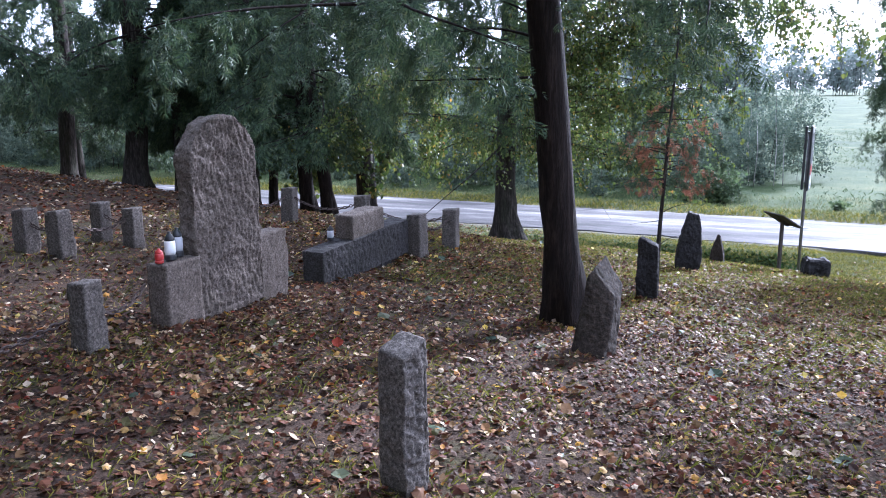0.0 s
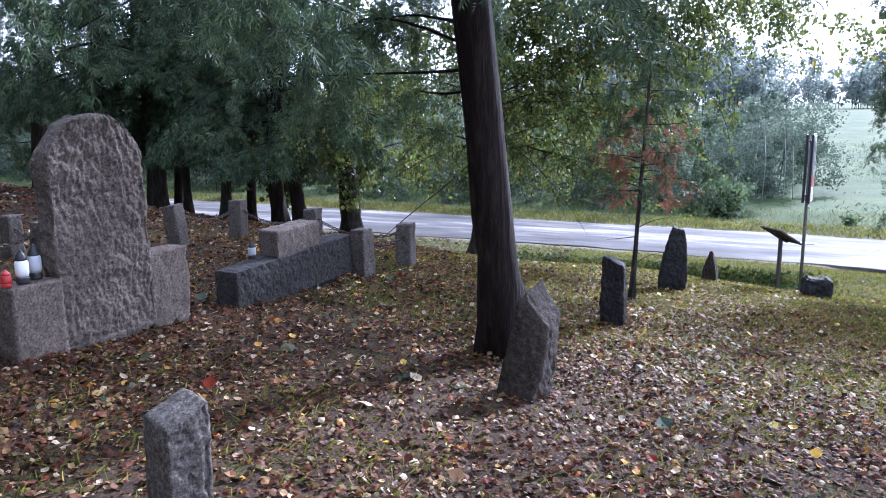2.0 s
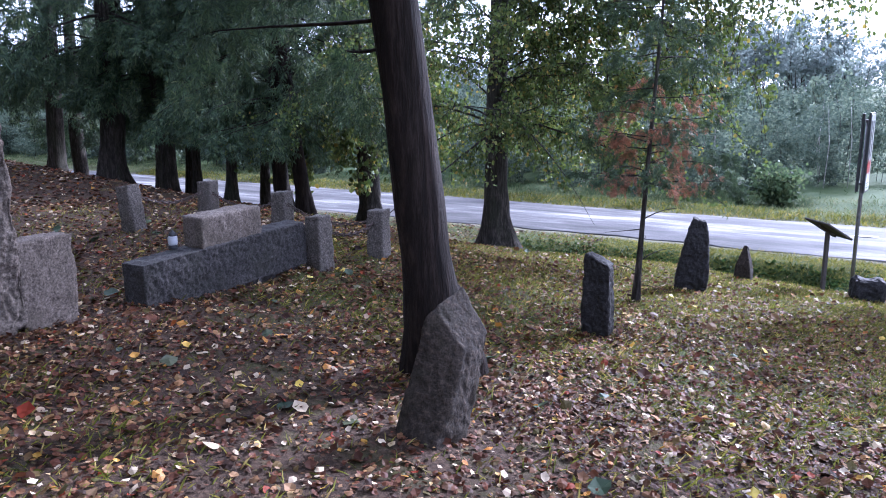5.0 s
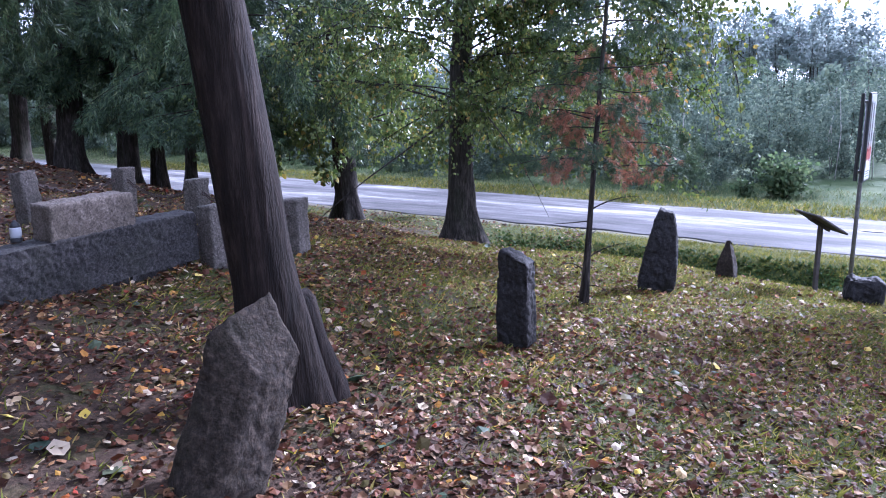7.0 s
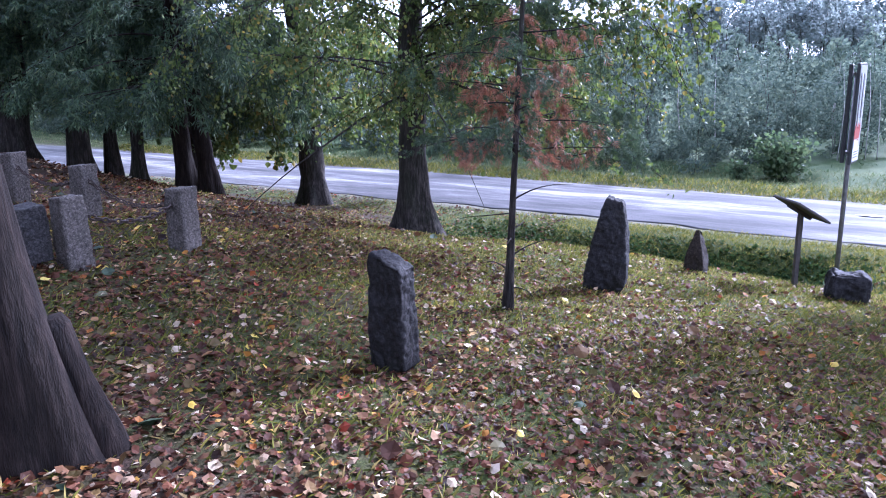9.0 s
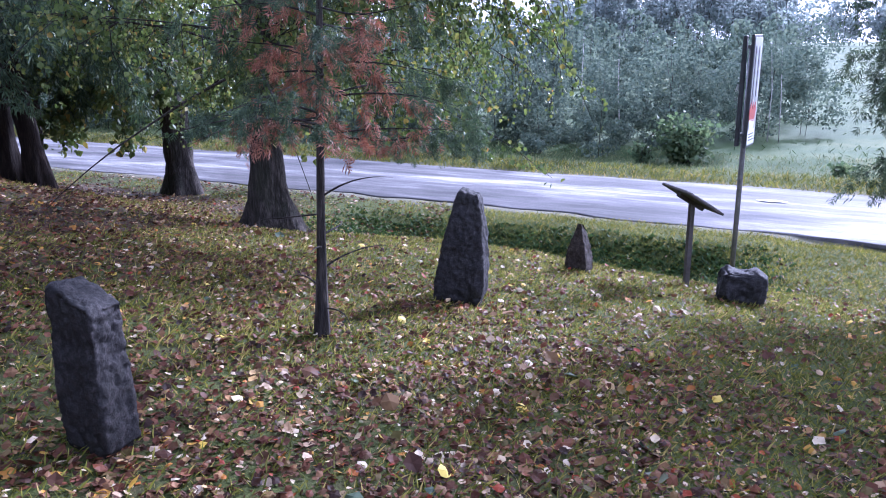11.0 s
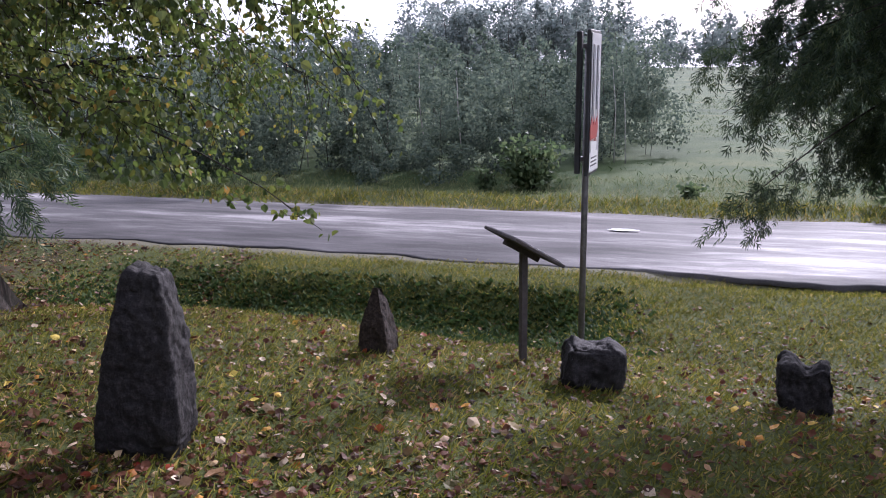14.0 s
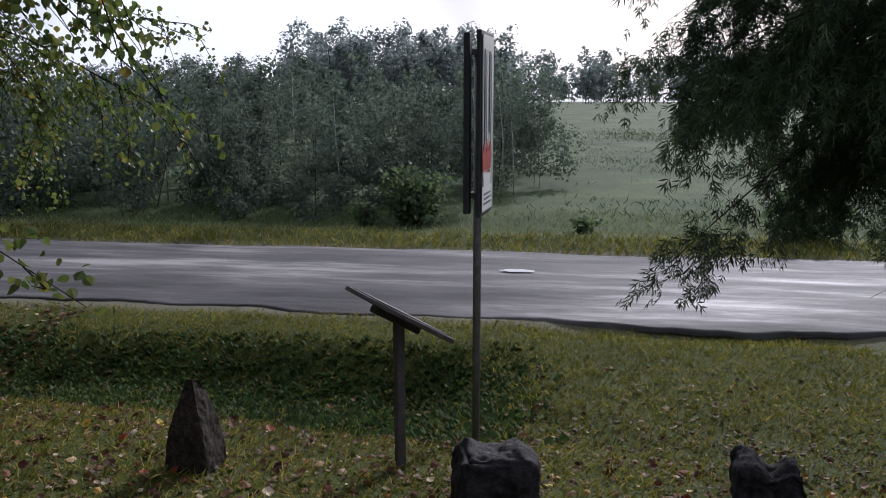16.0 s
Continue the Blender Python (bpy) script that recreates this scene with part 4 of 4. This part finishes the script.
tree("linden_tree", -8.0, 1.5, 9, 0.22, "unseen leafy tree added to shade the graves", "tree", (0, 0), 0.03, BARK, LINDEN, "leafy", first=3.8, limbs=40, reach=4.6, sprays=640, size=0.12, seed=98, droop=0.1, rise=0.2, inner=0.2, strand=0.2, top_share=0.9)


# ---- woods, bushes and field beyond the road ----
def woods(name, spots, words, leaf, bark, size, per, trunk_part=0.3, wide=0.32, seed=1, stem=0.006, cones=0.0):
    rng = np.random.default_rng(seed)
    cs, sz, ns, stems = [], [], [], []
    for x, y, tall in spots:
        z0 = h(x, y)
        stems.append(tube([(x, y, z0 - 0.1), (x + rng.normal() * 0.05 * tall, y, z0 + tall * 0.5), (x + rng.normal() * 0.05 * tall, y, z0 + tall * 0.95)], [stem * tall, stem * 0.75 * tall, 0.003], 5))
        conic = rng.uniform() < cones
        clumps = int(rng.integers(16, 24)) if conic else int(rng.integers(9, 15))
        cu = rng.uniform(0.03, 1, clumps) ** (1.2 if conic else 0.8)
        girth = 1.05 * (1 - cu) + 0.06 if conic else np.sin(np.pi * (0.14 + 0.78 * cu))
        cw, cr = rng.uniform(0, 2 * math.pi, clumps), wide * tall * np.sqrt(rng.uniform(0.15, 1, clumps)) * girth * (0.6 if conic else 0.8)
        mids = np.stack([x + cr * np.cos(cw), y + cr * np.sin(cw), z0 + tall * (trunk_part + (0.95 - trunk_part) * cu)], 1)
        girths = rng.uniform(0.55, 1.15, clumps) * (0.45 + 0.55 * girth)
        share = girths ** 2 / np.sum(girths ** 2)
        pick = rng.choice(clumps, per, p=share)
        out = rand_dirs(rng, per)
        spread = np.array([0.36 * wide, 0.36 * wide, (0.09 if conic else 0.16) * (1 - 0.6 * trunk_part)]) * tall
        cloud = mids[pick] + out * spread * girths[pick][:, None] * (1 - 0.55 * rng.uniform(0, 1, per) ** 2)[:, None] * (1 + 0.25 * vnoise(out * 2 + mids[pick], 1.7, seed))[:, None]
        cloud[:, 2] = np.maximum(cloud[:, 2], z0 + tall * trunk_part * 0.8 + 0.05)
        cs.append(cloud)
        ns.append(out + np.array([0, 0, 0.35]) + rng.normal(size=(per, 3)) * 0.45)
        sz.append(size * rng.uniform(0.5, 1.3, per) * (tall / 4.0) ** 0.5)
    c, s, nrm = np.concatenate(cs), np.concatenate(sz), np.concatenate(ns)
    along = np.cross(nrm, rand_dirs(rng, len(c)))
    v, f = blades(*LEAF, c, along, np.cross(along, nrm), s)
    holder = tagged(new(name), words, "woods", kind="stuff")
    tagged(link_mesh("foliage", v, f, leaf, holder, flat=True), kind="stuff")
    tagged(link_mesh("stems", *joined(stems), bark, holder), kind="stuff")
    return holder


rng = np.random.default_rng(11)
edge, spruces = [], []
for k in range(300):
    x = rng.uniform(-45, 0.4)
    y = 25.0 + abs(rng.normal()) * 4.5 + 5.0 * float(smooth(-3.0, 0.5, x))
    swell = 0.5 + 0.5 * float(fractal(np.array([[x, y, 0.0]]), 0.25, 2, 7)[0])
    tall = (0.6 + 1.9 * swell) * rng.uniform(0.45, 1.75) + 0.1 * (y - 26) + (1.5 if x < -22 else 0)
    (spruces if rng.uniform() < 0.3 else edge).append((x, y, tall))
woods("young_woods", edge, "young birch woods across the road, tinted for haze", HAZED_WOOD, BARK, 0.105, 1350, 0.0, 0.5, 12, 0.004)
birches = [(rng.uniform(-1.6, -0.2), rng.uniform(28.5, 31), rng.uniform(2.2, 3.0)) for k in range(5)] + [(rng.uniform(-14, -2), rng.uniform(26.2, 28), rng.uniform(2.2, 3.2)) for k in range(5)]
woods("birch_saplings", birches, "slim white-barked birch saplings at the edge of the woods", HAZED_WOOD, BARK_PALE, 0.1, 220, 0.4, 0.2, 18, 0.006)
woods("young_spruces", spruces, "young spruces among the birches, tinted grey-green for haze", HAZED_WOOD, BARK, 0.1, 1200, 0.0, 0.34, 16, 0.004, 1.0)
# Out-of-view trees added behind and left, to keep low sky light off the stones.
around = [(rng.uniform(-34, 5), rng.uniform(-20, -7.5), rng.uniform(11, 16)) for k in range(56)] + [(rng.uniform(-36, -22), rng.uniform(-9, 12), rng.uniform(9, 13)) for k in range(32)]
woods("unseen_shade_woods", around, "unseen tall leafy woods added to block sky light", LINDEN, BARK, 0.5, 700, 0.05, 0.32, 17)
back = [(rng.uniform(-75, -1.5), rng.uniform(36, 60), rng.uniform(2.6, 4.0)) for k in range(240)]
back = [(x, y, t + (2.0 if x < -34 else 0)) for x, y, t in back if x < 0.12 * (y - 36) - 0.5]
woods("mixed_woods", back, "mixed woods behind the young trees, tinted grey-green for haze", HAZED_WOOD, BARK, 0.2, 700, 0.0, 0.42, 13, 0.006, 0.35)
pines = [(rng.uniform(-44, -6), rng.uniform(120, 150), rng.uniform(7.0, 14.0)) for k in range(110)]
woods("pine_stand", pines, "distant haze-coloured tall pines with bare trunks on the hill", HAZED_PINE, BARK, 0.3, 380, 0.3, 0.26, 14, 0.006, 0.3)
line = [(rng.uniform(-120, 140), rng.uniform(180, 200), rng.uniform(5, 13)) for k in range(420)]
woods("far_tree_line", line, "distant line of trees along the field, paled for haze", HAZED_PINE, BARK, 0.4, 260, 0.12, 0.34, 15, 0.006, 0.3)


def bush(x, y, wide, tall, n, size, seed, words="low green leafy bush on the road verge"):
    rng = np.random.default_rng(seed)
    holder = tagged(new("bush"), words, "bush", "verge bushes")
    z0 = h(x, y)
    holder.location = (x, y, z0)
    stems, cs = [], []
    for k in range(14):
        a, L = rng.uniform(0, 6.28), rng.uniform(0.6, 1.0)
        tip = np.array([math.cos(a) * wide * 0.5 * rng.uniform(0.2, 1), math.sin(a) * wide * 0.5 * rng.uniform(0.2, 1), tall * L])
        pts = [np.zeros(3) - np.array([0, 0, 0.1]), tip * np.array([0.35, 0.35, 0.5]), tip]
        stems.append(tube(pts, [0.014, 0.009, 0.003], 5))
        m = n // 14
        t = rng.uniform(0.15, 1.0, m)[:, None]
        cs.append(tip * t * np.array([1, 1, 1]) + rng.normal(size=(m, 3)) * np.array([0.17 * wide, 0.17 * wide, 0.13 * tall]))
    c = np.concatenate(cs)
    c = c[c[:, 2] > 0.02]
    v, f = blades(*ROUND_LEAF, c, rand_dirs(rng, len(c)) + np.array([0, 0, -0.3]), rand_dirs(rng, len(c)), size * rng.uniform(0.6, 1.3, len(c)))
    tagged(link_mesh("foliage", v, f, BUSH, holder, flat=True), kind="stuff")
    link_mesh("stems", *joined(stems), BARK, holder)
    return holder


bush(-1.95, 25.2, 1.3, 1.05, 1500, 0.11, 1)
bush(-2.9, 24.6, 0.5, 0.5, 300, 0.09, 2)
bush(5.0, 23.6, 1.2, 0.9, 800, 0.13, 3)
bush(1.3, 24.0, 0.5, 0.35, 200, 0.09, 4, "small dry weed clump on the road verge")


# ---- fallen leaves and grass ----
def scatter(name, n, box, density, template, material, size, words, category, seed, lay=True, stand=0.0):
    rng = np.random.default_rng(seed)
    x, y = rng.uniform(box[0], box[1], n), rng.uniform(box[2], box[3], n)
    p = np.stack([x, y, x * 0], 1)
    keep = rng.uniform(0, 1, n) < density(x, y, p)
    x, y, p = x[keep], y[keep], p[keep]
    m = len(x)
    off = 0.022 * fractal(np.stack([x, y, height(x, y)], 1), 2.2, 3, 3)
    c = np.stack([x, y, height(x, y) + off + (rng.uniform(0.004, 0.022, m) if lay else -0.01)], 1)
    w = rng.uniform(0, 2 * math.pi, m)
    if lay:
        a = np.stack([np.cos(w), np.sin(w), rng.normal(size=m) * 0.36], 1)
        b = np.stack([-np.sin(w), np.cos(w), rng.normal(size=m) * 0.42], 1)
        flip = rng.uniform(0, 1, m) < 0.4
        b[flip] *= -1
    else:
        a = np.stack([np.cos(w) * stand, np.sin(w) * stand, np.ones(m)], 1) + rng.normal(size=(m, 3)) * 0.25
        b = np.stack([-np.sin(w), np.cos(w), w * 0], 1)
    v, f = blades(*template, c, a, b, size * rng.uniform(0.55, 1.35, m))
    return tagged(link_mesh(name, v, f, material, flat=True), words, category, kind="stuff")


def litter_density(x, y, p):
    patch = 0.5 + 0.5 * fractal(p, 0.9, 3, 31)
    d = 0.95 - 0.8 * smooth(10.2, 13.6, y + 0.25 * x) * smooth(-6.5, -3.0, x)
    d = d - 0.25 * smooth(1.5, 4, x) * smooth(10, 13, y)
    return np.clip(d * (0.35 + 0.9 * patch), 0.2 + 0.2 * np.clip(patch, 0, 1), 1) * (1 - 0.8 * smooth(15, 16.5, y)) * (y < 17.9)


def grass_density(x, y, p):
    patch = 0.5 + 0.5 * fractal(p, 0.8, 3, 41)
    d = smooth(6.0, 12.0, y + 0.35 * x) * smooth(-8.5, -4.0, x) + 0.5
    return np.clip(d * (0.4 + 1.0 * patch), 0, 1) * (1 - smooth(17.9, 18.35, y))


scatter("fallen_leaves", 90000, (-9.5, 3.8, 0.5, 17.0), litter_density, CURLED, LITTER, 0.047, "brown, tan and yellow fallen leaves on the ground", "fallen leaves", 101)
scatter("fallen_leaves", 30000, (-4.5, 3, 0.8, 11), litter_density, CURLED, LITTER, 0.036, "small brown fallen leaves on the ground", "fallen leaves", 102)
scatter("leaf_fragments", 120000, (-6, 3.5, 0.8, 15.5), litter_density, LEAF, LITTER, 0.025, "small broken pieces of dry leaves on the soil", "fallen leaves", 107)
scatter("grass", 150000, (-4.5, 3.8, 7.5, 18.2), grass_density, BLADE, GRASS, 0.055, "short green grass with yellow tips", "grass", 103, False, 0.5)
scatter("ditch_weeds", 36000, (-7, 1.2, 14.6, 17.4), lambda x, y, p: np.exp(-((y - 16.0) / 1.15) ** 4) * (1 - smooth(-0.2, 1.0, x)) * smooth(-7, -4, x), ROUND_LEAF, WEED, 0.06, "dark low weeds growing in the ditch", "weeds", 104, False, 1.2)
scatter("verge_grass", 40000, (-40, 14, 22.2, 26.5), lambda x, y, p: 0.9 * smooth(22.3, 23.0, y), BLADE, DRY_GRASS, 0.1, "tall yellowing grass along the far road verge", "grass", 105, False, 0.35)
scatter("verge_grass", 26000, (-25, 12, 22.1, 23.6), lambda x, y, p: 0.9 * (1 - smooth(23.0, 23.6, y)), BLADE, GRASS, 0.11, "green grass along the far road edge", "grass", 106, False, 0.4)
scatter("grass", 130000, (-9, 6.0, 1.0, 18.4), grass_density, BLADE, GRASS, 0.06, "short tufts of green grass among fallen leaves", "grass", 108, False, 0.6)
scatter("large_leaves", 300, (-8, 3.5, 1.0, 12.5), lambda x, y, p: 0.7 + 0 * x, CURLED, BIG_LEAF, 0.1, "large fading green leaves on the ground", "fallen leaves", 109)
scatter("field_tufts", 40000, (-3, 26, 25.5, 62), lambda x, y, p: np.clip(0.25 + 0.9 * fractal(p * np.array([0.35, 1, 1]), 0.6, 3, 51), 0, 1) * smooth(-2.5, 1.5, x - 0.1 * (y - 26)), BLADE, WEED, 0.15, "rough uneven meadow grass in the field", "grass", 110, False, 0.5)
scatter("fallen_leaves", 22000, (-18, -8.5, 3, 16), lambda x, y, p: 0.8 + 0 * x, LEAF, LITTER, 0.07, "brown fallen leaves under the dark evergreens", "fallen leaves", 112)
scatter("grass", 75000, (-5.5, 3.2, 0.8, 10.5), lambda x, y, p: np.clip(0.3 + 1.1 * fractal(p, 1.1, 3, 61), 0, 1), BLADE, GRASS, 0.07, "thin short grass between fallen leaves", "grass", 111, False, 0.9)

scatter("fallen_leaves", 900, (-6, 3.5, 1.0, 13), lambda x, y, p: 0.8 + 0 * x, CURLED, LITTER, 0.078, "large pale and brown fallen leaves on the ground", "fallen leaves", 113)
scatter("fallen_leaves", 14000, (-17, -4.5, 13.5, 18.1), lambda x, y, p: 0.4 + 0.5 * fractal(p, 0.7, 3, 71), LEAF, LITTER, 0.06, "brown fallen leaves along the road verge", "fallen leaves", 114)
scatter("grass", 30000, (-17, -4.5, 13.0, 18.2), lambda x, y, p: np.clip(0.4 + 0.9 * fractal(p, 0.8, 3, 72), 0, 1), BLADE, GRASS, 0.07, "thin short grass on the road verge", "grass", 115, False, 0.7)
scatter("fallen_leaves", 1500, (-6, 4.0, 1.0, 14.5), lambda x, y, p: np.clip(0.35 + 0.7 * fractal(p, 0.6, 2, 81), 0.1, 1), CURLED, YELLOW_LEAF, 0.055, "bright yellow and orange fallen leaves on the ground", "fallen leaves", 116)
scatter("fallen_leaves", 16000, (-13, 9, -7.0, 0.8), lambda x, y, p: 0.35 + 0.5 * fractal(p, 0.5, 3, 91), LEAF, LITTER, 0.06, "brown fallen leaves on bare woodland soil", "fallen leaves", 117)
scatter("fallen_leaves", 9000, (3.6, 9, 0.5, 15.0), lambda x, y, p: (0.35 + 0.5 * fractal(p, 0.5, 3, 92)) * (1 - smooth(5.0, 9.0, x)), LEAF, LITTER, 0.06, "brown fallen leaves thinning out over the grass", "fallen leaves", 118)
